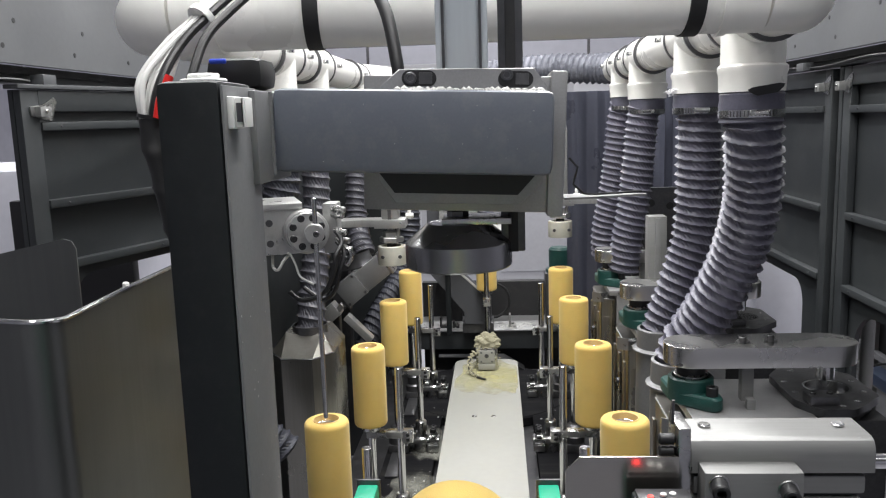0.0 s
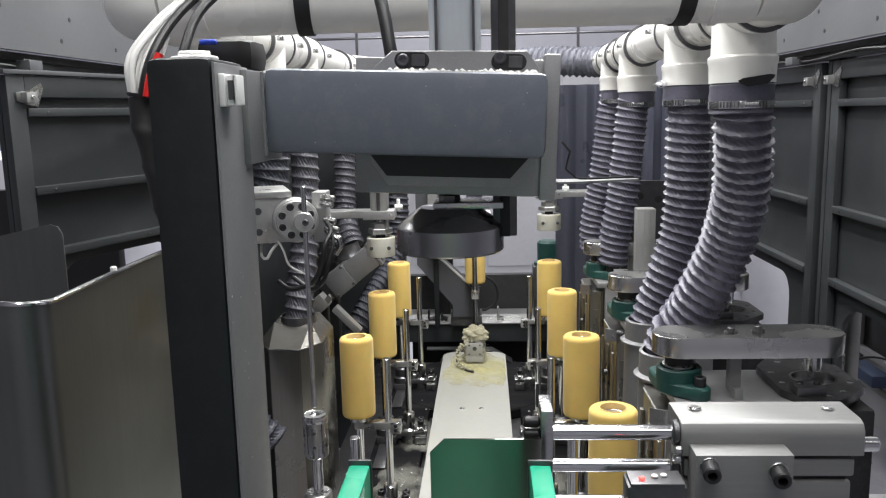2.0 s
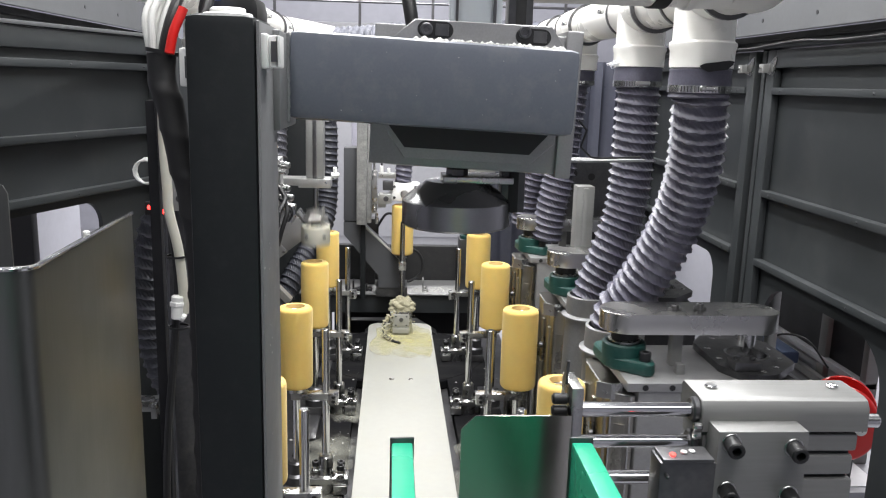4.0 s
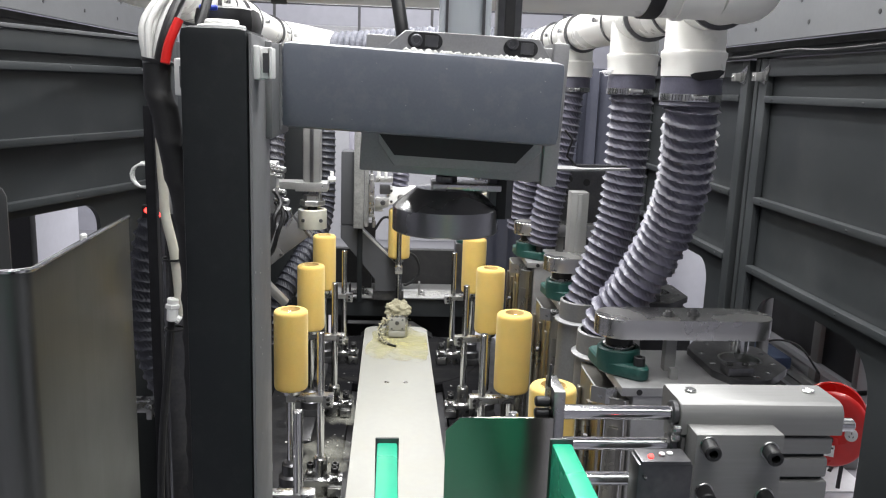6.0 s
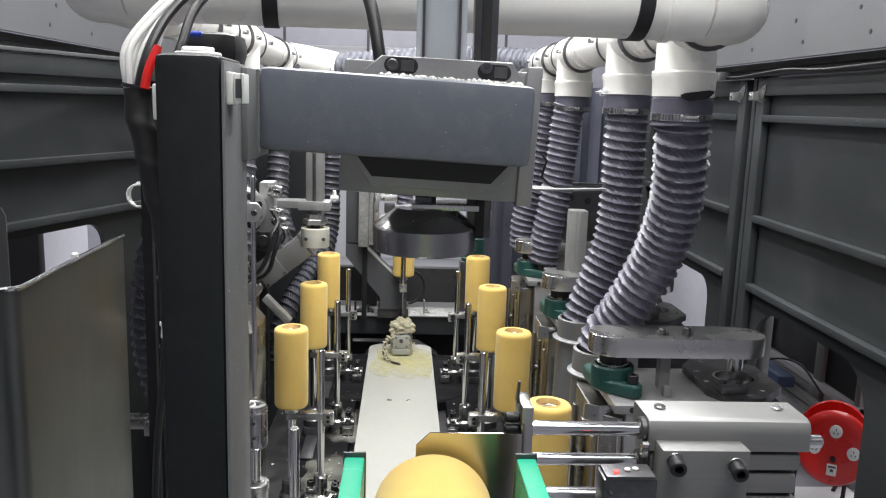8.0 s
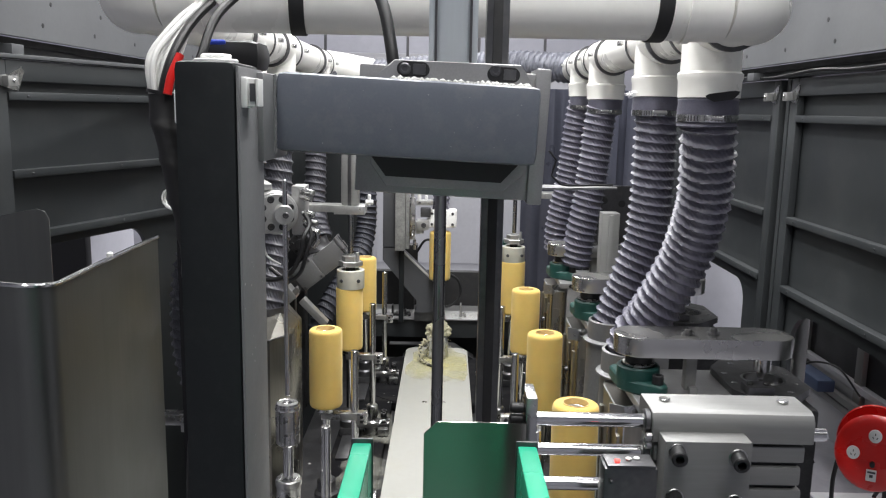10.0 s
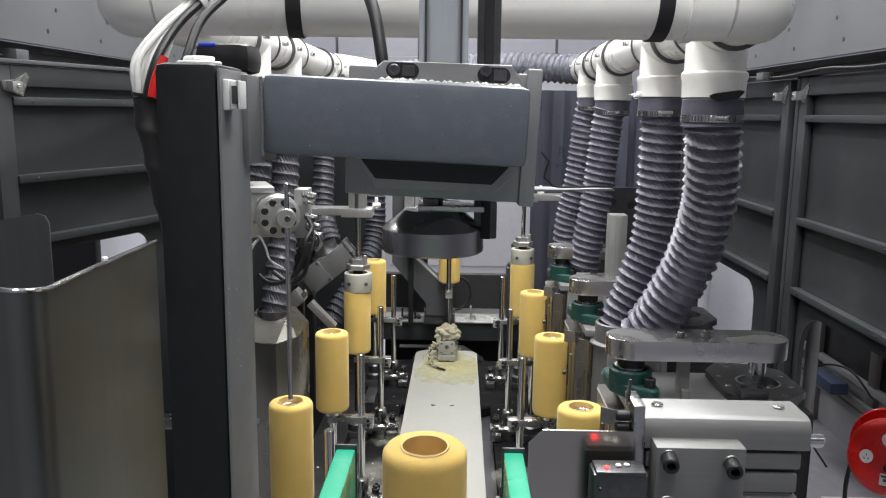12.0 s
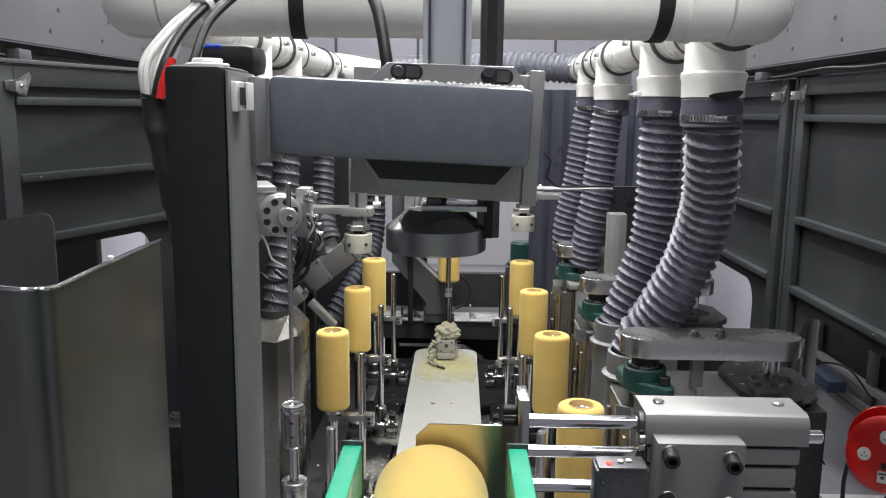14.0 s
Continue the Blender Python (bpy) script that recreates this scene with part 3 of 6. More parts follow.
def exhaust(name, label, side, xr, yf, z, tees, rp, end, yc):
    d = thing(name, label, "exhaust pipe", (xr, yc, z))
    R = 0.07
    e = elbow_line(xr - side * R, yf, z, side, R)
    part("elbow", G().tube(e, rp + 0.004, 32, step=0.01), PVC, d)
    part("collar", G().tube([(xr - side * (R + 0.055), yf, z), (xr - side * R, yf, z)], rp + 0.006, 32), PVC, d)
    part("collar", G().tube([(xr - side * (R + 0.062), yf, z), (xr - side * (R + 0.05), yf, z)], rp + 0.009, 32), PVC, d)
    part("run_pipe", G().tube([(xr, yf + R, z), (xr, end, z)], rp, 32, step=0.5), PVC, d)
    for y, drop in tees:
        t = part("tee", G().tube([(xr, y - rp - 0.045, z), (xr, y + rp + 0.045, z)], rp + 0.005, 32, step=0.3), PVC, d)
        g = G().lathe([(rp - 0.004, -drop), (rp + 0.006, -drop), (rp + 0.007, 0.03 - drop), (rp + 0.009, 0.035 - drop), (rp + 0.009, 0.043 - drop), (rp + 0.004, 0.047 - drop), (rp + 0.004, -0.03), (rp + 0.004, 0.0)], Matrix.Translation((xr, y, z)))
        part("branch", g, PVC, t)
        for dy in (-rp - 0.05, rp + 0.05):
            c = part("pipe_clamp", G().tube([(xr, y + dy - 0.004, z), (xr, y + dy + 0.004, z)], rp + 0.008, 32, step=0.3), DARKST, d)
            g = G().box(xr - side * (rp + 0.02) - 0.006, xr - side * (rp + 0.02) + 0.006, y + dy - 0.012, y + dy + 0.012, z - 0.004, z + 0.006, 0.001)
            g.rod((xr - side * (rp + 0.022), y + dy - 0.02, z), (xr - side * (rp + 0.022), y + dy + 0.02, z), 0.003, 8)
            part("clamp_screw", g, STEEL, c)
    return d


RIGHT_TEES = ((1.555, 0.134), (1.936, 0.126), (2.55, 0.125), (2.93, 0.11))
LEFT_TEES = ((2.045, 0.134), (2.43, 0.134), (3.12, 0.12))
exhaust("exhaust_pipe", "white PVC exhaust pipe run with four downward tees", 1, 0.507, 1.3, 1.768, RIGHT_TEES, 0.05, 3.2, 2.2)
exhaust("exhaust_pipe", "white PVC exhaust pipe run with three downward tees", -1, -0.475, 1.3, 1.768, LEFT_TEES, 0.05, 3.3, 2.2)
cp = thing("cross_pipe", "large white PVC pipe crossing over the machine, black straps", "exhaust pipe", (0, 1.3, 1.77))
part("pipe", G().tube([(-0.37, 1.3, 1.768), (0.39, 1.3, 1.768)], 0.055, 40, step=1), PVC, cp)
for x in (0.335, -0.205):
    t = part("strap", G().tube([(x - 0.011, 1.299, 1.768), (x + 0.011, 1.301, 1.768)], 0.058, 40, step=1), RUBBER, cp, "black rubber strap")
    part("buckle", G().box(x - 0.014, x + 0.014, 1.235, 1.26, 1.80, 1.826, 0.002), STEEL, t)

def hose(pts, r, label, pitch=0.021, clamp=True, fabric=None, neck=0.047):
    fabric = fabric or HOSE
    d = thing("exhaust_hose", label, "hose", pts[-1], group="exhaust hoses")
    part("fabric", G().tube(pts, r, 132, r * 0.16, pitch, pitch / 14, pleat=0.0021), fabric, d, angle=70)
    x, y, z = pts[0]
    part("cuff", G().lathe([(r - 0.006, -neck), (r + 0.001, -neck + 0.003), (r - 0.002, -neck + 0.012), (r - 0.0005, -0.044), (r + 0.0015, -0.022), (r, -0.012), (r + 0.001, -0.004), (r - 0.004, 0.003)], Matrix.Translation((x, y, z)), 40), fabric, d, "smooth fabric cuff")
    if clamp:
        c = part("hose_clamp", G().lathe([(r - 0.001, -0.044), (r + 0.002, -0.044), (r + 0.002, -0.031), (r - 0.001, -0.031)], Matrix.Translation((x, y, z)), 40), CHROME, d, "bright worm-drive hose clamp")
        g = G()
        for k in range(14):
            a = -2.5 + 0.11 * k
            g.box(-0.0007, 0.0007, r + 0.0015, r + 0.003, -0.0425, -0.0325, 0, Matrix.Translation((x, y, z)) @ pose(0, 0, 0, 0, 0, math.degrees(a) - 90))
        part("thread", g, DARKST, c)
        part("worm_screw", G().rod((x - 0.02, y - r - 0.003, z - 0.036), (x + 0.012, y - r - 0.003, z - 0.036), 0.005, 10), STEEL, c)
    return d


hose([(0.507, 1.555, 1.634), (0.513, 1.558, 1.56), (0.527, 1.6, 1.44), (0.515, 1.65, 1.32), (0.472, 1.69, 1.20), (0.44, 1.71, 1.14), (0.425, 1.715, 1.09)], 0.054, "thick dark grey spiral exhaust hose curving down to the grinder", neck=0.055)
hose([(0.507, 1.936, 1.642), (0.512, 1.94, 1.56), (0.512, 1.96, 1.34), (0.478, 1.965, 1.2), (0.455, 1.97, 1.13), (0.44, 1.97, 1.07)], 0.053, "dark grey spiral exhaust hose hanging from a PVC tee")
hose([(0.506, 2.55, 1.643), (0.494, 2.55, 1.58), (0.475, 2.56, 1.36), (0.455, 2.57, 1.22), (0.445, 2.58, 1.12)], 0.051, "dark grey spiral exhaust hose hanging from a PVC tee")
hose([(0.506, 2.93, 1.658), (0.49, 2.94, 1.58), (0.47, 2.95, 1.38), (0.44, 2.96, 1.2), (0.44, 2.97, 1.1)], 0.051, "dark grey spiral exhaust hose hanging from a PVC tee")
hose([(-0.475, 2.045, 1.634), (-0.475, 2.045, 1.52), (-0.478, 2.045, 1.43), (-0.525, 2.03, 1.335), (-0.59, 2.005, 1.25), (-0.615, 2.0, 1.1), (-0.608, 2.0, 0.97), (-0.57, 2.0, 0.85), (-0.5, 2.02, 0.77)], 0.05, "spiral exhaust hose swinging out behind the gantry post, darkened as in shadow", 0.024, fabric=HOSESHADE)
hose([(-0.475, 2.43, 1.634), (-0.475, 2.43, 1.55), (-0.474, 2.42, 1.38), (-0.478, 2.38, 1.2), (-0.486, 2.34, 1.08), (-0.49, 2.32, 0.99)], 0.045, "grey spiral exhaust hose dropping to the dust hood", 0.032, fabric=HOSED)
hose([(-0.475, 3.12, 1.648), (-0.472, 3.11, 1.56), (-0.469, 3.08, 1.39), (-0.468, 3.05, 1.25), (-0.452, 3.0, 1.175), (-0.43, 2.965, 1.125)], 0.044, "grey spiral exhaust hose to a grinding head", 0.026, fabric=HOSED)
hose([(-0.46, 3.3, 1.72), (-0.4, 3.4, 1.6), (-0.32, 3.42, 1.45), (-0.31, 3.42, 1.25), (-0.312, 3.41, 1.1), (-0.335, 3.34, 0.99), (-0.387, 3.24, 0.905), (-0.431, 3.17, 0.83), (-0.468, 3.12, 0.735), (-0.48, 3.1, 0.6)], 0.046, "dark blue-grey spiral hose at the rear of the enclosure", 0.026, clamp=False, fabric=HOSESHADE)

# torn tape and loose threads at the pipe ends
o = [(0.028 * math.cos(a) * (1 + 0.2 * math.sin(3 * a)), 0.0105 * math.sin(a) * (1 + 0.3 * math.cos(2 * a))) for a in [i * math.pi / 8 for i in range(16)]]
solo("torn_tape", G().prism(o, 0.003, Matrix.Translation((0.514, 1.499, 1.636)) @ pose(0, 0, 0, 0, -8, 0) @ XZ), BLACK, "torn black tape stuck over the pipe end", "tape")
random.seed(21)
tf = G()
for k in range(16):
    p = Vector((0.453, 1.915, 1.645))
    q = [p + Vector((-0.006 * i + random.gauss(0, 0.004), random.gauss(0, 0.004), random.gauss(0.001, 0.004))) for i in range(4)]
    tf.tube(q, 0.0006, 4, step=0.004)
solo("thread_tuft", tf, PAPER, "frayed white threads at the hose clamp", "thread", kind="stuff")

# ---- gantry in front ----
gf = thing("gantry_frame", "dark grey powder-coated square-tube gantry, dusty on top", "frame", (-0.164, 0.71, 0))
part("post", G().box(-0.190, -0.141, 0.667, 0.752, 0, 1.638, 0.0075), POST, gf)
# thin sheet over the post's inner side, its lit tone put into the colour
part("side_strip", G().box(-0.1412, -0.1388, 0.669, 0.751, 0.2, 1.634, 0.001), WORNLIT, gf, "worn side face of the post, coloured lighter for the light on it")
SAG = Matrix.Translation((-0.0125, 0.8, 1.594)) @ pose(0, 0, 0, 0, 2.4, 0) @ Matrix.Translation((0.0125, -0.8, -1.594))
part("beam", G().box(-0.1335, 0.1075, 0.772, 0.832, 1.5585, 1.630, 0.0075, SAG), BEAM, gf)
part("joint_plate", G().box(-0.1405, -0.1335, 0.73, 0.832, 1.556, 1.632, 0.002), WORNLIT, gf)
wb = G().tube([(-0.1332 + 0.0005 * math.sin(k * 1.7) * math.cos(k * 0.6), 0.7718 + 0.0003 * math.cos(k * 2.3), 1.5615 + 0.0019 * k) for k in range(38)], 0.0021, 9, step=0.0012)
part("weld", wb, WORNLIT, gf)
dg = G()
random.seed(5)
for k in range(60):
    x = -0.03 + 0.13 * random.random()
    dg.lathe([(0.004, 0), (0.003, 0.002), (0, 0.0025 + 0.002 * random.random())], SAG @ Matrix.Translation((x, 0.80 + 0.028 * random.random(), 1.630)), 7)
solo("dust_heap", dg, DUSTG, "pale grinding dust on the gantry beam", "dust", kind="stuff", at=(0, 0.8, 1.629))
random.seed(31)
chips = G()
for k in range(20):
    r = random.uniform(0.0002, 0.0007)
    o = [(r * random.uniform(0.5, 1.3) * math.cos(a), r * random.uniform(0.4, 1.0) * math.sin(a)) for a in [i * math.pi / 3 for i in range(6)]]
    chips.prism(o, 0.0003, SAG @ Matrix.Translation((random.uniform(-0.12, 0.1), 0.7721, random.uniform(1.567, 1.622))) @ XZ)
for k in range(16):
    r = random.uniform(0.0003, 0.0009)
    o = [(r * math.cos(a), random.uniform(0.6, 1.4) * r * math.sin(a)) for a in [i * math.pi / 3 for i in range(6)]]
    chips.prism(o, 0.0003, Matrix.Translation((-0.1388, random.choice((0.674, 0.7, 0.742)) + random.gauss(0, 0.003), random.uniform(1.25, 1.6))) @ YZ)
solo("paint_chips", chips, DUSTG, "pale chips in the gantry's dark paint", "paint chips", kind="stuff")
cl = thing("cable_clip", "white plastic cable-tie mount on the gantry post", "cable clip", (-0.14, 0.69, 1.614))
part("base", G().box(-0.1405, -0.134, 0.676, 0.700, 1.602, 1.626, 0.002), WHITEP, cl)
part("arch", G().box(-0.134, -0.127, 0.679, 0.683, 1.603, 1.625, 0.001).box(-0.134, -0.127, 0.693, 0.697, 1.603, 1.625, 0.001).box(-0.130, -0.126, 0.679, 0.697, 1.603, 1.625, 0.001), WHITEP, cl)

part("slot", G().box(-0.1325, -0.1285, 0.6775, 0.6788, 1.607, 1.621, 0), DARKST, cl)

pcap = thing("tube_cap", "white plastic cable gland on the post top", "cable gland", (-0.17, 0.71, 1.638))
part("flange", G().rod((-0.168, 0.712, 1.638), (-0.168, 0.712, 1.641), 0.018, 24), WHITEP, pcap)
part("nut", G().rod((-0.168, 0.712, 1.641), (-0.168, 0.712, 1.645), 0.013, 8), WHITEP, pcap)

def bundle():
    d = thing("cable_bundle", "bundle of pale cables tied together beside the gantry post", "cable bundle", (-0.22, 0.74, 1.5))
    random.seed(3)
    for k in range(7):
        a = 2 * math.pi * k / 6
        o = (0.0115 * math.cos(a), 0.009 * math.sin(a)) if k else (0, 0)
        pts = [(-0.2258 + o[0] * 0.5, 0.745 + o[1] * 0.5, 1.598), (-0.2262 + o[0] * 0.75, 0.745 + o[1] * 0.75, 1.617), (-0.223 + o[0] * 1.3, 0.755 + o[1], 1.645), (-0.212 + o[0] * 0.8, 0.78 + o[1], 1.678 + o[1] * 0.6), (-0.196 + o[0] * 0.7, 0.81 + o[1], 1.705 + o[1] * 0.6), (-0.17 + 2.4 * o[0], 0.88, 1.765 + o[1])]
        if k == 6:
            pts = [(p[0] + 0.016, p[1] - 0.004, p[2]) for p in pts]
        part("cable", G().tube(pts, 0.0028 if k < 5 else 0.004, 10, step=0.005), CABLE if k < 5 else BLACK, d)
    part("red_sleeve", G().tube([(-0.2165, 0.733, 1.612), (-0.2135, 0.736, 1.628), (-0.207, 0.742, 1.646)], 0.0037, 12, step=0.004), RED, d, "red cable sleeve")
    part("cable_tie", G().tube([(-0.2255, 0.747, 1.612), (-0.225, 0.747, 1.615)], 0.0135, 16), BLACK, d)
    part("cable_tie", G().tube([(-0.2, 0.803, 1.697), (-0.197, 0.807, 1.701)], 0.0135, 16), WHITEP, d)
    part("sleeve", G().tube([(-0.2265, 0.745, 1.612), (-0.225, 0.744, 1.59), (-0.2185, 0.742, 1.565), (-0.213, 0.74, 1.535), (-0.2055, 0.74, 1.50), (-0.2, 0.738, 1.45), (-0.199, 0.738, 1.3), (-0.2, 0.738, 0.9)], 0.0118, 24, 0.0015, 0.034, 0.003), RUBBER, d, "black taped sleeve")
    return d


bundle()
co = thing("cable_coil", "white cable coiled and tied", "cable coil", (-0.41, 1.3, 1.45))
ring = [(-0.408 + (0.019 - 0.0002 * k) * math.cos(a), 1.3 + 0.002 * k / 6, 1.456 + (0.0165 + 0.0001 * k) * math.sin(a)) for k, a in enumerate([i * 0.5 for i in range(30)])]
part("loop", G().tube(ring, 0.0019, 8), WHITEP, co)
part("tail", G().tube([(-0.39, 1.3, 1.447), (-0.38, 1.29, 1.44), (-0.376, 1.285, 1.47), (-0.372, 1.28, 1.53)], 0.0019, 8), WHITEP, co)
wt = thing("air_tube", "milky air tube and black cable running down to a white fitting", "air tube", (-0.36, 1.27, 1.2))
part("tube", G().tube([(-0.372, 1.27, 1.55), (-0.3716, 1.27, 1.487), (-0.3695, 1.27, 1.436), (-0.3685, 1.27, 1.403), (-0.357, 1.27, 1.344), (-0.352, 1.27, 1.275), (-0.353, 1.27, 1.25)], 0.0072, 12), NYLON, wt)
part("black_cable", G().tube([(-0.38, 1.28, 1.56), (-0.374, 1.275, 1.436), (-0.3665, 1.275, 1.378), (-0.362, 1.275, 1.318), (-0.363, 1.275, 1.275), (-0.371, 1.275, 1.187), (-0.392, 1.28, 0.963), (-0.4, 1.28, 0.5)], 0.0058, 10), BLACK, wt)
part("fitting", G().rod((-0.3595, 1.265, 1.278), (-0.3615, 1.265, 1.243), 0.0092, 12).rod((-0.36, 1.265, 1.27), (-0.3605, 1.265, 1.262), 0.0115, 6).rod((-0.361, 1.265, 1.25), (-0.35, 1.265, 1.243), 0.0065, 10), WHITEP, wt)
for z in (1.336, 1.228):
    part("cable_tie", G().lathe([(0.0135, -0.0016), (0.015, -0.0016), (0.015, 0.0016), (0.0135, 0.0016)], Matrix.Translation((-0.361, 1.272, z)), 16), BLACK, wt)
part("stand", G().box(-0.4, -0.385, 1.285, 1.3, 0.0, 1.56, 0.002), GLOOM, wt)
sc2 = thing("cable_clip", "white plastic cable-tie mount on the gantry post", "cable clip", (-0.19, 0.72, 1.602))
part("base", G().box(-0.2045, -0.1905, 0.712, 0.728, 1.588, 1.616, 0.002), WHITEP, sc2)
part("slot", G().box(-0.2, -0.196, 0.7105, 0.7125, 1.594, 1.61, 0.0005), DARKST, sc2)
rs = thing("reed_switch", "small dark sensor pair with red lights on the enclosure cable", "sensor", (-0.465, 1.53, 1.36))
part("body", G().box(-0.482, -0.445, 1.5335, 1.545, 1.352, 1.375, 0.001), BLACK, rs)
part("lamp", G().rod((-0.4735, 1.531, 1.366), (-0.4735, 1.5335, 1.366), 0.0042, 10), LED, rs)
part("lamp", G().rod((-0.4515, 1.531, 1.359), (-0.4515, 1.5335, 1.359), 0.0042, 10), LED, rs)
part("bracket", G().box(-0.47, -0.455, 1.5452, 1.553, 0.5, 1.37, 0.001), GLOOM, rs)

va = thing("solenoid_valve", "black solenoid valve with a blue button behind the post", "valve", (-0.21, 0.93, 1.64))
part("body", G().box(-0.235, -0.175, 0.90, 0.96, 1.64, 1.672, 0.012), BLACK, va)
part("button", G().rod((-0.225, 0.89, 1.668), (-0.208, 0.89, 1.668), 0.0026, 12), BLUE, va)
part("bracket", G().box(-0.2, -0.18, 0.7525, 0.95, 1.61, 1.6395, 0.002), DARKST, va)

# black air hoses to the press cylinder
solo("air_hose", G().tube([(-0.115, 1.0, 1.79), (-0.075, 0.93, 1.755), (-0.045, 0.875, 1.71), (-0.032, 0.85, 1.655), (-0.03, 0.85, 1.63)], 0.0062, 14), BLACK, "thick black air hose bending into the press plate", "air hose")
solo("air_hose", G().tube([(-0.06, 1.0, 1.79), (-0.02, 0.93, 1.755), (0.0, 0.89, 1.73)], 0.003, 10), DARKST, "thin dark air hose to the press cylinder", "air hose")

pu = thing("press_cylinder", "aluminium press cylinder on a slotted mounting plate", "air cylinder", (0.03, 0.86, 1.5))
o = [(-0.05, 1.548), (-0.034, 1.527), (0.082, 1.527), (0.104, 1.548), (0.104, 1.636), (0.092, 1.652), (-0.031, 1.650), (-0.049, 1.634)]
fp = part("slotted_plate", G().prism(o, 0.009, SAG @ Matrix.Translation((0, 0.8425, 0)) @ XZ, 0.0008), ALUB, pu)
for x in (-0.0125, 0.0755):
    part("slot", G().prism(stadium(x - 0.016, x + 0.016, 1.6345, 1.649), 0.0012, SAG @ Matrix.Translation((0, 0.8337, 0)) @ XZ), BLACK, fp)
    part("slot_block", G().box(x + 0.0, x + 0.012, 0.8315, 0.8325, 1.637, 1.647, 0.001, SAG), DARKST, fp)
    g = G()
    socket_bolt(g, x - 0.006, 0.8325, 1.642, (0, -1, 0), 0.0058, 0.003)
    part("bolt", g, DARKST, fp)
part("lower_lip", G().prism([(-0.05, 1.557), (-0.034, 1.537), (0.08, 1.537), (0.097, 1.557)], 0.006, SAG @ Matrix.Translation((0, 0.8335, 0)) @ XZ), BLACK, pu)
part("back_plate", G().box(-0.066, 0.112, 0.846, 0.86, 1.519, 1.645, 0.002, SAG), ALUB, pu)
part("edge_block", G().box(0.108, 0.123, 0.84, 0.9, 1.516, 1.650, 0.002, SAG), ALUB, pu)
part("top_block", G().box(-0.05, 0.106, 0.861, 0.945, 1.517, 1.645, 0.003, SAG), ALUB, pu)
body = G().box(0.006, 0.050, 0.865, 0.915, 1.645, 2.3, 0.008)
for x in (0.0065, 0.0495):
    body.box(x - 0.003, x + 0.003, 0.862, 0.872, 1.645, 2.3, 0.001)
part("barrel", body, BARREL, pu)
for x in (0.0105, 0.0455):
    part("groove", G().box(x - 0.0012, x + 0.0012, 0.8605, 0.866, 1.645, 2.3, 0), DARKST, pu)
part("side_bracket", G().prism([(0.123, 0.862), (0.155, 0.866), (0.205, 0.885), (0.205, 0.89), (0.123, 0.9)], 0.002, Matrix.Translation((0, 0, 1.524))), WORNLIT, pu)
wiring("cable", [(0.126, 0.845, 1.565), (0.134, 0.845, 1.556), (0.130, 0.848, 1.54), (0.14, 0.85, 1.531), (0.165, 0.87, 1.5285), (0.2, 0.886, 1.5285)], 0.0011, BLACK, "thin black sensor cable on the press block")

# moving press head
ph = thing("press_ram", "dark steel press bell on a polished rod with guide rail", "press ram", (0.018, 0.9, 1.447))
part("bell", G().lathe([(0.0, 0.026), (0.040, 0.026), (0.044, 0.008), (0.0525, 0.008), (0.0545, 0.010), (0.0545, 0.033), (0.0525, 0.0355), (0.031, 0.053), (0.0, 0.053)], Matrix.Translation((0.018, 0.9, 1.447)), 56), BELL, ph, "turned steel bell with a bright rim")
part("top_plate", G().box(0.003, 0.072, 0.875, 0.925, 1.5, 1.506, 0.001), STEEL, ph)
part("nut", G().rod((0.018, 0.9, 1.503), (0.018, 0.9, 1.513), 0.011, 6).rod((0.018, 0.9, 1.513), (0.018, 0.9, 1.52), 0.008, 16), DARKST, ph)
part("rod", G().rod((0.018, 0.9, 1.51), (0.018, 0.9, 2.02), 0.0065, 24), BELL, ph)
part("guide_rail", G().box(0.062, 0.086, 0.89, 0.915, 1.47, 2.15, 0.002), DARKST, ph)
part("rail_groove", G().box(0.069, 0.079, 0.8885, 0.891, 1.47, 2.15, 0.0005), RUBBER, ph)

# ---- slide cylinder with the stop plate ----
sc = thing("slide_cylinder", "aluminium guided air cylinder mounted crosswise", "air cylinder", (0.27, 0.7, 1.2))
part("body", G().prism([(0.689, 1.325), (0.738, 1.325), (0.738, 1.349), (0.735, 1.352), (0.699, 1.352), (0.693, 1.3498), (0.6895, 1.3445), (0.689, 1.339)], 0.14, Matrix.Translation((0.205, 0, 0)) @ YZ, 0.0008), ALU, sc)
part("lower_body", G().box(0.208, 0.340, 0.692, 0.738, 1.306, 1.3215, 0.003).box(0.207, 0.338, 0.692, 0.738, 1.285, 1.3025, 0.003).box(0.208, 0.340, 0.692, 0.738, 1.2, 1.2815, 0.003), ALU, sc)
part("groove_core", G().box(0.21, 0.337, 0.698, 0.736, 1.2, 1.326, 0.001), BLACKST, sc)
fpl = part("front_plate", G().box(0.211, 0.284, 0.668, 0.6915, 1.2, 1.3345, 0.001), ALU, sc)
for x, z in ((0.2215, 1.3255), (0.2725, 1.3215), (0.2215, 1.285), (0.2725, 1.281)):
    part("cap_screw", socket_bolt(G(), x, 0.668, z, (-0.15, -1, 0), 0.0066, 0.017), BLACK, fpl)
    part("washer", G().rod((x, 0.6682, z), (x, 0.6666, z), 0.0078, 18), STEEL, fpl)
for x in (0.222, 0.327):
    part("plug_screw", G().rod((x, 0.718, 1.352), (x, 0.718, 1.3545), 0.005, 14), CHROME, sc)
for z in (1.345 - 0.006, 1.311, 1.279):
    part("bush", G().rod((0.1995, 0.702, z), (0.206, 0.702, z), 0.0105, 20), DARKST, sc)
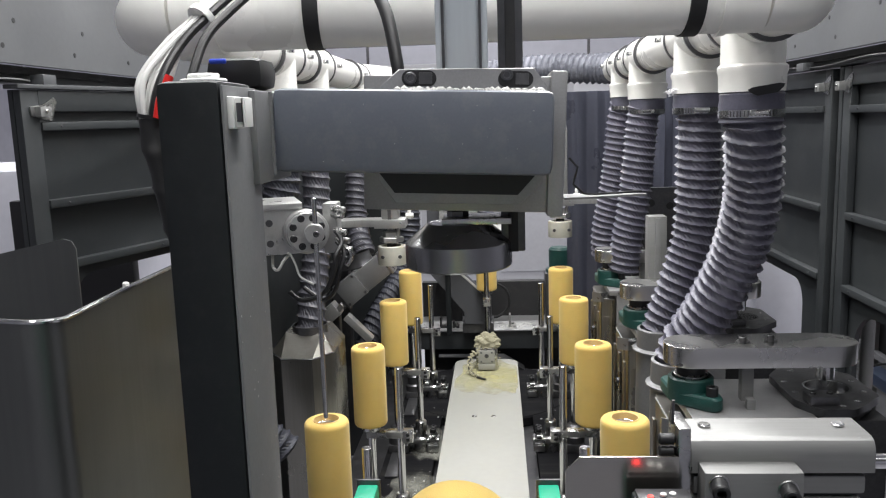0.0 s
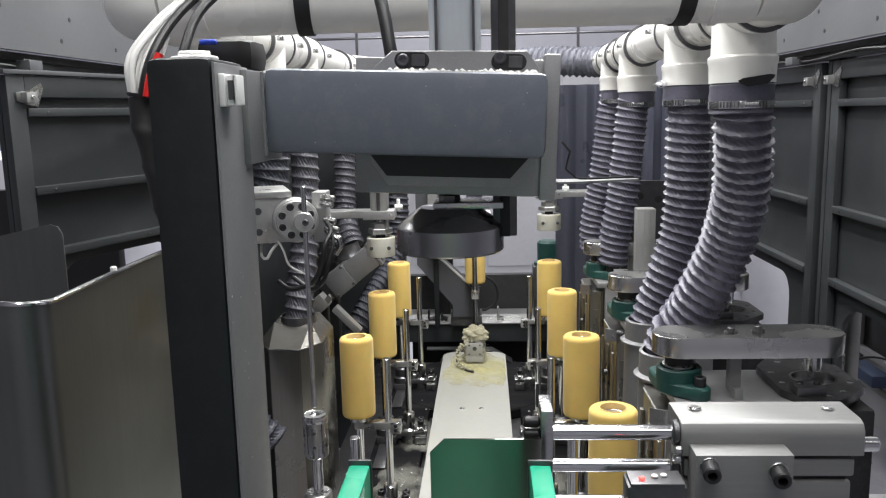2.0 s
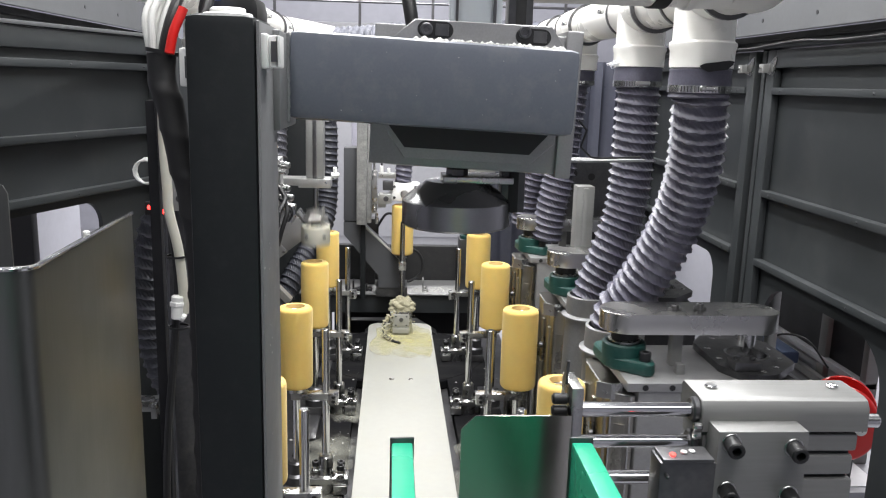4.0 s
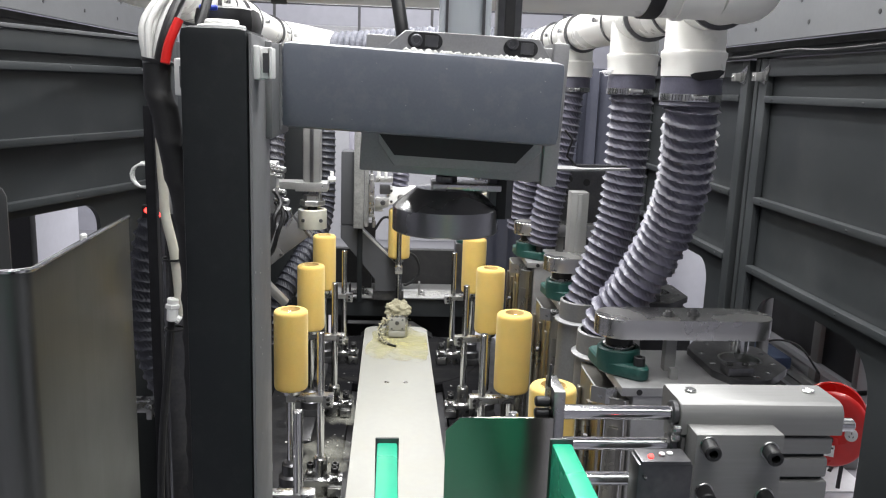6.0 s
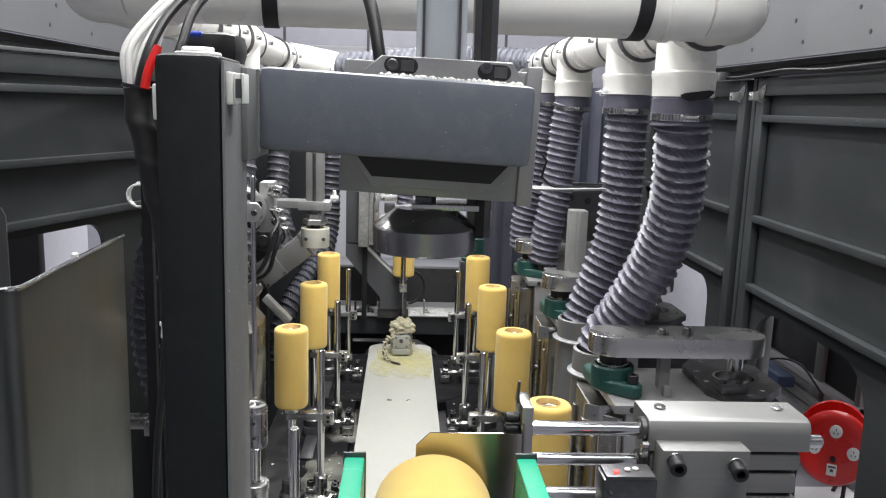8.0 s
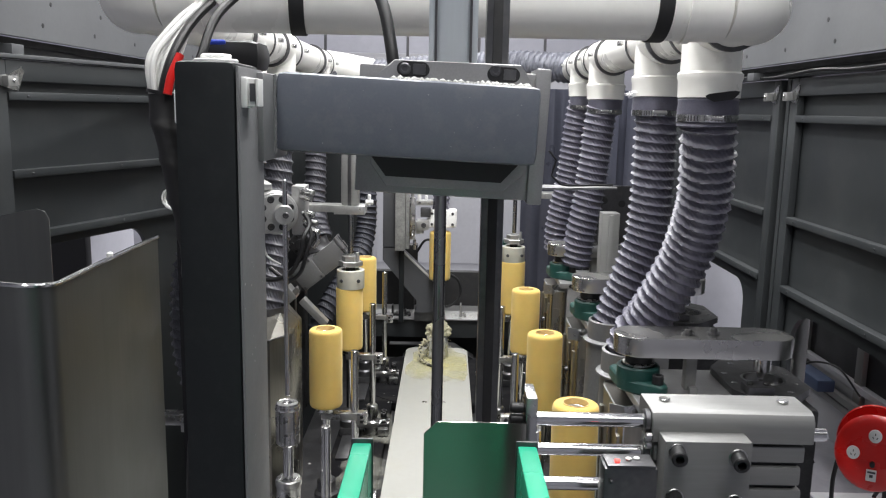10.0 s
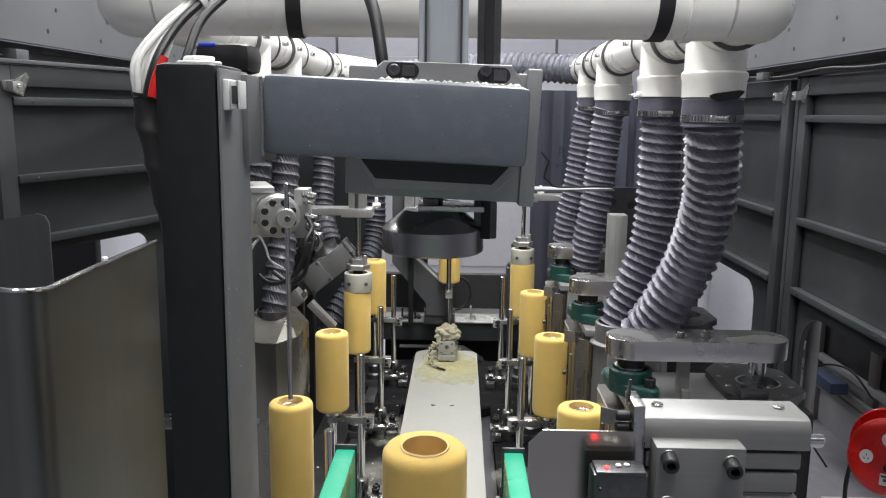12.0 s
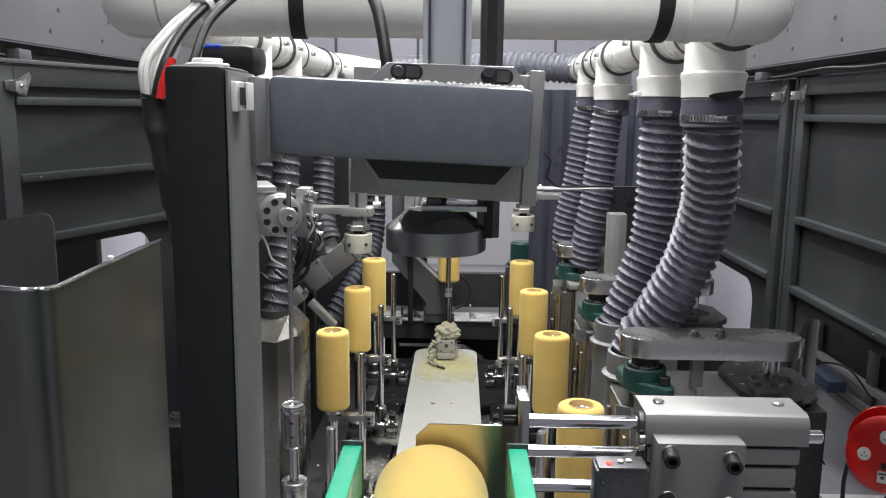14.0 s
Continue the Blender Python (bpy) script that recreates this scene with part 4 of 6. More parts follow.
part("fitting", G().rod((0.199, 0.69, 1.329), (0.206, 0.69, 1.329), 0.004, 10).rod((0.199, 0.69, 1.322), (0.206, 0.69, 1.322), 0.004, 10), STEEL, sc)
part("tail_rod", G().rod((0.342, 0.70, 1.33), (0.36, 0.70, 1.33), 0.006, 14), CHROME, sc)
part("mount", G().box(0.23, 0.33, 0.68, 0.735, 0.0, 1.2, 0.003), POST, sc)
se = thing("sensor_box", "small black sensor box with a lit red lamp", "sensor", (0.17, 0.65, 1.3))
part("case", G().box(0.155, 0.198, 0.638, 0.662, 1.24, 1.3235, 0.002), DARKST, se)
part("cover", G().box(0.157, 0.196, 0.637, 0.66, 1.3235, 1.3265, 0.001), DARKST, se)
part("lamp", G().rod((0.166, 0.644, 1.3265), (0.166, 0.644, 1.3285), 0.0022, 12), LED, se)
part("trimmer", G().rod((0.176, 0.648, 1.3265), (0.176, 0.648, 1.3285), 0.0025, 12).rod((0.183, 0.65, 1.3265), (0.183, 0.65, 1.328), 0.0025, 12), WHITEP, se)
part("screw", socket_bolt(G(), 0.16, 0.638, 1.314, (0, -1, 0), 0.0015, 0.006), DARKST, se)

sl = thing("stop_slide", "sliding stop with polished rods and a stainless plate", "slide", (0.1, 0.69, 1.3))
for z, r in ((1.339, 0.0062), (1.311, 0.0055), (1.279, 0.006)):
    part("rod", G().rod((0.104, 0.702, z), (0.238, 0.702, z), r, 20), CHROME, sl)
part("end_block", G().box(0.095, 0.1045, 0.678, 0.716, 1.262, 1.366, 0.001), STEEL, sl)
part("stop_plate", G().prism([(0.009, 1.18), (0.095, 1.18), (0.095, 1.345), (0.02, 1.345), (0.009, 1.334)], 0.0018, Matrix.Translation((0, 0.676, 0)) @ XZ), PLATE, sl, "stainless steel plate with a clipped corner")
for z in (1.353, 1.343):
    part("knob", G().rod((0.082, 0.69, z), (0.095, 0.69, z), 0.0045, 14), BLACK, sl)
part("finger", G().prism([(0.69, 1.365), (0.7, 1.365), (0.69, 1.385), (0.687, 1.385)], 0.002, Matrix.Translation((0.092, 0, 0)) @ YZ), DARKST, sl)

# ---- feed chute ----
fc = thing("feed_chute", "feed chute with two bright green plastic guides", "chute", (0.027, 0.1, 1.2))
for x0, x1 in ((-0.045, -0.030), (0.083, 0.098)):
    gpart = part("guide", G().box(x0, x1, -0.6, 0.622, 1.215, 1.348, 0.002), GREEN, fc, "green plastic guide strip")
    part("end_cap", G().box(x0 - 0.001, x1 + 0.001, 0.622, 0.6245, 1.215, 1.351, 0.0005), DARKST, gpart)
part("bed", G().box(-0.045, 0.098, -0.6, 0.6, 1.205, 1.2145, 0.001), GREENBED, fc, "green feed belt")
part("leg", G().box(0.01, 0.04, -0.3, -0.26, 0, 1.205, 0.002), POST, fc)

# ---- conveyor bed ----
CX, YF, YB, RL = 0.003, 1.195, 3.257, 0.295
bed = thing("conveyor_bed", "dark steel conveyor bed strewn with foam dust", "conveyor", (0, 2.2, 0))
part("frame", G().box(-0.46, 0.46, 0.75, 3.66, 0.3, 0.46, 0.006), DARKST, bed)
for x in (-0.4, 0.36):
    for y in (0.85, 3.5):
        part("leg", G().box(x, x + 0.05, y, y + 0.05, 0, 0.3, 0.003), POST, bed)
part("wheel", G().rod((CX, YB, 0.46), (CX, YB, 0.50), 0.335, 56, 0.006), DECK, bed, "black chain wheel")
part("wheel", G().rod((CX, YF, 0.46), (CX, YF, 0.50), 0.335, 56, 0.006), DECK, bed, "black chain wheel")
part("chain_guide", G().box(CX - 0.335, CX - 0.17, YF, YB, 0.462, 0.498, 0.003), DECK, bed)
part("chain_guide", G().box(CX + 0.17, CX + 0.335, YF, YB, 0.462, 0.498, 0.003), DECK, bed)
part("cam", G().prism([(-0.16, 0.5), (0.16, 0.5), (0.07, 0.5545), (-0.07, 0.5545)], 0.07, Matrix.Translation((CX, YB + RL + 0.035, 0)) @ XZ), BLACKST, bed)
for y in (1.3, 2.2, 3.2):
    part("board_support", G().box(-0.08, 0.08, y - 0.03, y + 0.03, 0.46, 0.553, 0.003), STEEL, bed)

def board_outline():
    x0, x1, y0, y1, r = -0.137, 0.130, 0.95, 3.46, 0.055
    pts = [(x0, y0), (x1, y0)]
    pts += [(x1 - r + r * math.cos(a), y1 - r + r * math.sin(a)) for a in [i * math.pi / 12 for i in range(7)]]
    pts += [(x0 + r - r * math.sin(a), y1 - r + r * math.cos(a)) for a in [i * math.pi / 12 for i in range(7)]]
    return pts


bd = thing("centre_board", "long white plastic board dusted yellow at its far end", "board", (0, 2.2, 0.553))
part("board", G().prism(board_outline(), 0.016, Matrix.Translation((0, 0, 0.553)), 0.0015), BOARD, bd)
for y in (1.3, 2.783):
    for x in (-0.038, 0.028):
        part("screw", G().rod((x, y, 0.5685), (x, y, 0.5705), 0.009, 14), STEEL, bd)
random.seed(9)
o = []
for k in range(44):
    a = 2 * math.pi * k / 44
    q = 1 + 0.35 * noise.noise((2.2 * math.cos(a), 2.2 * math.sin(a), 3.3))
    o.append((max(-0.131, min(0.124, 0.01 + 0.15 * q * math.cos(a))), min(3.445, 3.22 + 0.24 * q * math.sin(a))))
solo("foam_dust", G().prism(o, 0.0008, Matrix.Translation((0, 0, 0.5692))), FILM, "thin yellow foam dust lying on the white board", "dust", kind="stuff", at=(0.02, 3.24, 0.569))
dg = G()
for k in range(160):
    s = random.choice((-1, 1))
    x, y = CX + s * random.uniform(0.16, 0.44), random.uniform(1.0, 3.6)
    r = 0.0015 + 0.004 * random.random() ** 3
    dg.lathe([(r, 0), (r * 0.7, r * 0.35), (0, r * 0.5)], Matrix.Translation((x, y, 0.4985 if abs(x - CX) < 0.33 else 0.46)), 6)
for k in range(16):
    s = random.choice((-1, 1))
    cx, cy = CX + s * random.uniform(0.17, 0.25), random.uniform(1.5, 3.5)
    o = []
    for j in range(18):
        a = 2 * math.pi * j / 18
        q = 0.075 + 0.03 * noise.noise((2 * math.cos(a) + k, 2 * math.sin(a), 0.4))
        o.append((max(CX - 0.325, min(CX + 0.325, cx + q * math.cos(a))), cy + 1.5 * q * math.sin(a)))
    solo("dust_patch", G().prism(o, 0.0006, Matrix.Translation((0, 0, 0.4984))), GREYFILM, "thin grey foam dust lying on the conveyor deck", "dust", kind="stuff", at=(cx, cy, 0.498))
    for j in range(16):
        x, y = random.gauss(cx, 0.018), random.gauss(cy, 0.035)
        r = 0.001 + 0.0025 * random.random() ** 2
        if 0.15 < abs(x - CX) < 0.33:
            dg.lathe([(r, 0), (r * 0.7, r * 0.35), (0, r * 0.5)], Matrix.Translation((x, y, 0.4985)), 6)
for j in range(420):
    x, y = random.gauss(random.choice((-0.2, 0.12, 0.25)), 0.07), random.uniform(3.69, 3.79)
    r = 0.0015 + 0.006 * random.random() ** 2
    if abs(x) < 0.45 and not -0.13 < x < 0.05:
        dg.lathe([(r, 0), (r * 0.7, r * 0.45), (0, r * 0.7)], Matrix.Translation((x, y, 0.6445)), 6)
solo("foam_crumbs", dg, DUSTG, "greyish foam crumbs scattered over the conveyor", "dust", kind="stuff", at=(0, 2.2, 0.46))

def dusty_unit():
    d = thing("dust_covered_sensor", "small gripper unit caked in pale foam dust, with its cable", "sensor", (-0.005, 3.33, 0.569))
    part("block", G().box(-0.045, 0.045, 3.31, 3.38, 0.569, 0.66, 0.004).box(-0.03, 0.03, 3.295, 3.31, 0.585, 0.645, 0.003), STEEL, d)
    part("face_plate", G().box(-0.034, 0.034, 3.290, 3.2945, 0.602, 0.658, 0.002), BOARD, d, "pale dusted face plate")
    h = G()
    for hx, hz, hr in ((-0.022, 0.648, 0.004), (0.022, 0.648, 0.004), (0.0, 0.634, 0.009), (-0.022, 0.61, 0.004), (0.022, 0.61, 0.004)):
        h.rod((hx, 3.2905, hz), (hx, 3.2885, hz), hr, 12)
    part("hole", h, DARKST, d)
    part("bracket", G().box(-0.035, 0.035, 3.288, 3.296, 0.575, 0.60, 0.002), BOARD, d)
    random.seed(4)
    g = G()
    rows, cols = 26, 44
    verts = []
    for i in range(rows + 1):
        th = math.pi * i / rows
        for k in range(cols):
            a = 2 * math.pi * k / cols
            v = Vector((math.sin(th) * math.cos(a), math.sin(th) * math.sin(a), math.cos(th)))
            q = 1 + 0.3 * noise.noise(v * 2.3) + 0.16 * noise.noise(v * 6.1) + 0.12 * noise.noise(v * 13.0)
            verts.append((0.003 + 0.05 * q * v.x, 3.342 + 0.028 * q * v.y, 0.676 + 0.042 * q * v.z))
    faces = [(i * cols + k, i * cols + (k + 1) % cols, (i + 1) * cols + (k + 1) % cols, (i + 1) * cols + k) for i in range(rows) for k in range(cols)]
    g.add(verts, faces)
    for k in range(420):
        x, z = random.gauss(0, 0.03), random.uniform(0.57, 0.70)
        if abs(x) > 0.056 - 0.25 * max(0, z - 0.66):
            continue
        if abs(x) < 0.034 and z < 0.655 and random.random() < 0.9:
            continue
        y = 3.30 + 0.05 * random.random() if z < 0.67 else 3.33 + 0.03 * random.random()
        r = random.uniform(0.0012, 0.0036)
        g.lathe([(0, -r), (r * 0.75, -r * 0.6), (r, 0), (r * 0.7, r * 0.65), (0, r * 0.9)], Matrix.Translation((x, y, z)) @ pose(0, 0, 0, random.uniform(0, 90), random.uniform(0, 90), 0), 7)
    part("caked_dust", g, DUST, d, "pale caked foam dust")
    part("cable", G().tube([(-0.03, 3.3, 0.66), (-0.065, 3.28, 0.63), (-0.07, 3.25, 0.59), (-0.04, 3.2, 0.576), (-0.005, 3.17, 0.574)], 0.005, 10), BLACK, d)
    g = G()
    line = smooth([(-0.03, 3.3, 0.66), (-0.065, 3.28, 0.63), (-0.07, 3.25, 0.59), (-0.04, 3.2, 0.576)], 0.004)
    for p in line:
        for k in range(3):
            r = random.uniform(0.002, 0.006)
            g.lathe([(0, -r), (r, 0), (0, r * 0.8)], Matrix.Translation((p[0] + random.gauss(0, 0.006), p[1] - 0.004, max(0.573, p[2] + random.gauss(0, 0.006)))) @ pose(0, 0, 0, random.uniform(0, 90), 30, 0), 6)
    part("cable_dust", g, DUST, d, "pale dust clinging to the cable")
    return d


dusty_unit()

# ---- spindle carriers ----
def carrier():
    """One spindle carrier; +x points out of the loop."""
    d = thing("spindle_carrier", "steel spindle carrier with a guide rod on the conveyor chain", "spindle", (0, 0, 0.5), group="spindle carriers")
    part("base", G().box(-0.035, 0.03, -0.035, 0.035, 0.5, 0.528, 0.003), DARKST, d)
    part("bearing", G().lathe([(0.0, 0.528), (0.034, 0.528), (0.034, 0.55), (0.026, 0.556), (0.026, 0.585), (0.02, 0.59), (0.0, 0.59)], n=24), DARKST, d)
    part("shaft", G().rod((0, 0, 0.585), (0, 0, 0.93), 0.0105, 18), CHROME, d)
    part("lower_head", G().lathe([(0.0, 0.785), (0.023, 0.785), (0.025, 0.788), (0.025, 0.826), (0.027, 0.828), (0.027, 0.84), (0.025, 0.842), (0, 0.842)], n=28), STEEL, d)
    hd = part("mandrel", G().lathe([(0.0, 0.918), (0.021, 0.918), (0.0245, 0.922), (0.0245, 1.002), (0.022, 1.006), (0.010, 1.006), (0.008, 1.003), (0, 1.003)], n=28), STEEL, d)
    for k in range(5):
        a = k * math.pi / 2.5 + 0.4
        for z in (0.945, 0.975):
            part("pin", G().rod((0.0235 * math.cos(a), 0.0235 * math.sin(a), z), (0.0252 * math.cos(a), 0.0252 * math.sin(a), z), 0.0035, 10), DARKST, hd)
        part("slot", G().box(0.0238, 0.0248, -0.0011, 0.0011, 0.93, 0.998, 0, pose(0, 0, 0, 0, 0, 72 * k - 13)), DARKST, hd)
    part("top_ring", G().lathe([(0.0247, 0.993), (0.0252, 0.994), (0.0252, 1.0), (0.0225, 1.0068), (0.0215, 1.0062)], n=28), CHROME, hd)
    part("guide_rod", G().rod((-0.078, 0.0, 0.58), (-0.078, 0.0, 0.958), 0.0102, 18), CHROME, d)
    cb = part("clamp_bar", G().box(-0.105, 0.012, -0.014, 0.014, 0.765, 0.783, 0.002).box(-0.112, -0.085, -0.016, 0.016, 0.752, 0.784, 0.002), STEEL, d)
    for z in (0.762, 0.775):
        for side in (-1, 1):
            part("clamp_screw", socket_bolt(G(), -0.099, side * 0.016, z, (0, side, 0), 0.005, 0.002), BLACK, cb)
    part("rod_holder", G().lathe([(0.0, 0.5), (0.026, 0.5), (0.026, 0.545), (0.023, 0.547), (0.019, 0.55), (0.019, 0.60), (0.016, 0.604), (0.0, 0.604)], Matrix.Translation((-0.078, 0, 0)), 24), STEEL, d)
    part("cross_bar", G().box(-0.138, -0.035, -0.026, 0.026, 0.528, 0.545, 0.002).box(-0.136, -0.10, -0.034, -0.012, 0.503, 0.527, 0.002).box(-0.136, -0.10, 0.012, 0.034, 0.503, 0.527, 0.002), STEEL, d)
    for x, y in ((-0.118, 0.012), (-0.118, -0.012), (-0.05, -0.014)):
        bo = part("bolt", G().rod((x, y, 0.545), (x, y, 0.566), 0.008, 12).rod((x, y, 0.548), (x, y, 0.557), 0.0125, 6), STEEL, d)
        part("bolt_head", socket_bolt(G(), x, y, 0.566, (0, 0, 1), 0.0105, 0.013), BLACK, bo)
    part("link_plate", G().box(-0.02, 0.02, 0.036, 0.22, 0.499, 0.505, 0.001), DARKST, d)
    return d


CARRIERS = [carrier()]
for k in range(9):
    CARRIERS.append(copy_thing(CARRIERS[0], pose(0, 0, 0.5)))

# ---- foam rollers ----
def roller(r, label):
    d = thing("foam_roller", label, "paint roller", (0, 0, 0), group="foam rollers")
    L = 0.218
    b = 0.0265
    c = 0.009
    prof = [(b, 0.0015), (b + 0.0015, 0.0), (r - c, 0.0), (r - c * 0.4, c * 0.25), (r - c * 0.08, c * 0.7), (r, c * 1.3), (r, L - c * 1.3), (r - c * 0.08, L - c * 0.7), (r - c * 0.4, L - c * 0.25), (r - c, L), (b + 0.0015, L), (b, L - 0.0015), (b, 0.0015)]
    part("foam", G().lathe(prof, n=48), FOAM, d)
    part("core", G().lathe([(b + 0.0005, 0.0), (b - 0.0016, 0.0), (b - 0.0016, L + 0.0008), (b - 0.0011, L + 0.0014), (b + 0.0004, L + 0.0014), (b + 0.0009, L)], n=32), CORE, d)
    return d


CORE = mat("amber_core", (0.72, 0.5, 0.2), 0.5)
fresh = roller(0.0475, "unsanded yellow foam paint roller sleeve on its spindle")
sanded = roller(0.0445, "sanded yellow foam paint roller sleeve on its spindle")
ROLLERS = {}
for k in range(1, 10):
    src = fresh if k < 5 else sanded
    ROLLERS[k] = src if k in (1, 5) else copy_thing(src, pose(0, 0, 0))
NEWCOMERS = [copy_thing(fresh, pose(0, 0, 0)) for k in range(4)]
for ob in NEWCOMERS:
    tagged(ob, "fresh yellow foam paint roller sleeve fed through the chute")

# ---- right-hand grinding heads ----
def hull(pts):
    """Convex outline round the points, counter-clockwise."""
    pts = sorted(set(pts))
    halves = []
    for line in (pts, pts[::-1]):
        h = []
        for p in line:
            while len(h) > 1 and (h[-1][0] - h[-2][0]) * (p[1] - h[-2][1]) - (h[-1][1] - h[-2][1]) * (p[0] - h[-2][0]) <= 0:
                h.pop()
            h.append(p)
        halves += h[:-1]
    return halves


def grinder():
    """A grinding head of the east row for the station at y = 0."""
    d = thing("grinding_head", "steel grinding head with a green bearing and a rounded belt arm", "grinding head", (0.48, 0, 0.46), group="east grinding heads")
    part("box", G().box(0.415, 0.60, -0.095, 0.06, 0.46, 1.055, 0.004), ALUB, d)
    tp = part("top_plate", G().box(0.392, 0.605, -0.10, 0.12, 1.055, 1.072, 0.002), ALUB, d)
    for x in (0.425, 0.475, 0.56):
        part("tapped_hole", G().rod((x, -0.1002, 1.063), (x, -0.1008, 1.063), 0.0058, 12), BLACK, tp)
    part("guard", G().prism([(0.372, -0.07), (0.404, -0.085), (0.412, -0.085), (0.412, 0.13), (0.372, 0.13), (0.366, 0.1), (0.366, -0.04)], 0.6, Matrix.Translation((0, 0, 0.44)), 0.001), SHEET, d, "stainless belt guard with yellow staining")
    for y in (-0.06, 0.02, 0.1):
        part("guard_rib", G().box(0.359, 0.3655, y - 0.012, y + 0.004, 0.46, 1.0, 0.002), SHEET, d)
    # thin bright strips added along the guard's front corners
    for x, y in ((0.372, -0.0715), (0.4045, -0.0865), (0.3655, -0.041)):
        part("guard_edge", G().rod((x, y, 0.46), (x, y, 1.04), 0.0016, 6), CHROME, d, "bright strip along the sheet edge")
    part("guard_panel", G().box(0.378, 0.398, -0.083, -0.0795, 0.5, 0.985, 0.001, Matrix.Translation((0.388, -0.078, 0)) @ pose(0, 0, 0, 0, 0, -25) @ Matrix.Translation((-0.388, 0.078, 0))), HOODM, d, "darker recessed sheet panel")
    part("guard_rim", G().tube([(0.366, 0.1, 1.041), (0.366, -0.04, 1.041), (0.372, -0.07, 1.041), (0.404, -0.085, 1.041), (0.412, -0.085, 1.041)], 0.002, 6, step=0.03), DUSTYST, d, "dusty sheet rim")
    part("guard_lip", G().prism([(0.345, -0.06), (0.37, -0.075), (0.392, -0.07), (0.392, -0.066), (0.37, -0.071), (0.345, -0.056)], 0.03, Matrix.Translation((0, 0, 1.03))), STEEL, d)
    part("guard_bolt", socket_bolt(G(), 0.359, 0.0, 0.93, (-1, 0, 0), 0.007, 0.008), DARKST, d)
    # bearing flange, a rhombus with round ends
    o = []
    for cx, cy, r, a0, a1 in ((0.438, -0.055, 0.016, -130, 0), (0.41, 0.0, 0.042, -5, 110), (0.382, 0.055, 0.016, 50, 180), (0.41, 0.0, 0.042, 175, 290)):
        for k in range(7):
            a = radians(a0 + (a1 - a0) * k / 6)
            o.append((cx + r * math.cos(a), cy + r * math.sin(a)))
    o = hull(o)
    bf = part("bearing", G().prism(o, 0.026, Matrix.Translation((0, 0, 1.072)), 0.004).lathe([(0.042, 1.086), (0.041, 1.118), (0.038, 1.121), (0.034, 1.121), (0.034, 1.112), (0.0, 1.112)], Matrix.Translation((0.41, 0, 0)), 40), CAST, d, "green painted cast flange bearing")
    part("inner_ring", G().lathe([(0.031, 1.112), (0.031, 1.125), (0.026, 1.127), (0, 1.127)], Matrix.Translation((0.41, 0, 0)), 32), STEEL, bf)
    part("bolt", socket_bolt(G(), 0.436, -0.051, 1.097, (0, 0, 1), 0.011, 0.018), BLACK, bf)
    part("neck", G().rod((0.41, 0, 1.12), (0.41, 0, 1.147), 0.026, 28), BLACK, d)
    am = part("arm", G().prism(stadium(0.36, 0.705, -0.048, 0.048, 14), 0.038, Matrix.Translation((0, 0, 1.147)), 0.0015), ARMST, d, "brushed steel arm with round ends")
    for x, y in ((0.498, -0.015), (0.55, -0.005)):
        part("stop_screw", socket_bolt(G(), x, y, 1.185, (0, 0, 1), 0.007, 0.012).rod((x - 0.012, y, 1.187), (x + 0.012, y, 1.187), 0.004, 8), DARKST, am)
    part("arm_pin", G().rod((0.66, 0.02, 1.105), (0.66, 0.02, 1.147), 0.017, 22).rod((0.66, 0.02, 1.07), (0.66, 0.02, 1.106), 0.0095, 18), CHROME, d)
    part("spacer", G().box(0.50, 0.522, -0.01, 0.012, 1.072, 1.146, 0.002), ALU, d)
    part("cube", G().box(0.497, 0.512, -0.055, -0.04, 1.072, 1.092, 0.001), ALU, d)
    o = [(0.585, -0.04), (0.612, -0.093), (0.672, -0.093), (0.74, -0.025), (0.74, 0.10), (0.70, 0.14), (0.62, 0.15), (0.585, 0.10)]
    mt = part("motor_plate", G().holed_plate(o, 0.668, 0.03, 0.043, 1.072, 1.086), BLACKST, d, "dark drilled plate with a round cut-out")
    part("lower_plate", G().prism([(0.59, -0.03), (0.62, -0.085), (0.668, -0.085), (0.73, -0.02), (0.73, 0.095), (0.695, 0.13), (0.625, 0.14), (0.59, 0.095)], 0.012, Matrix.Translation((0, 0, 1.056)), 0.001), BLACKST, mt)
    part("clamp_ring", G().lathe([(0.0425, 1.0685), (0.0425, 1.0855), (0.038, 1.0855), (0.036, 1.069), (0.0, 1.069)], Matrix.Translation((0.668, 0.03, 0)), 40), CHROME, mt, "bright bore rim")
    for x, y in ((0.6, 0.0), (0.6, 0.06), (0.635, 0.125), (0.69, 0.12), (0.725, 0.06), (0.722, 0.0), (0.69, -0.05), (0.655, -0.075)):
        part("hole", G().lathe([(0.0058, 1.0862), (0.0045, 1.0866), (0.003, 1.0862), (0, 1.0862)], Matrix.Translation((x, y, 0)), 14), CHROME, mt)
    part("clamp_ear", G().box(0.60, 0.65, -0.075, -0.035, 1.0865, 1.102, 0.002), DARKST, mt)
    for x, y in ((0.61, -0.055), (0.64, -0.055)):
        part("screw", socket_bolt(G(), x, y, 1.102, (0, 0, 1), 0.006, 0.004), BLACK, mt)
    part("motor", G().box(0.605, 0.745, -0.06, 0.07, 0.62, 1.054, 0.008), BLACKST, d)
    part("pillar", G().box(0.62, 0.70, 0.08, 0.12, 0.46, 1.08, 0.002), ALUB, d)
    return d


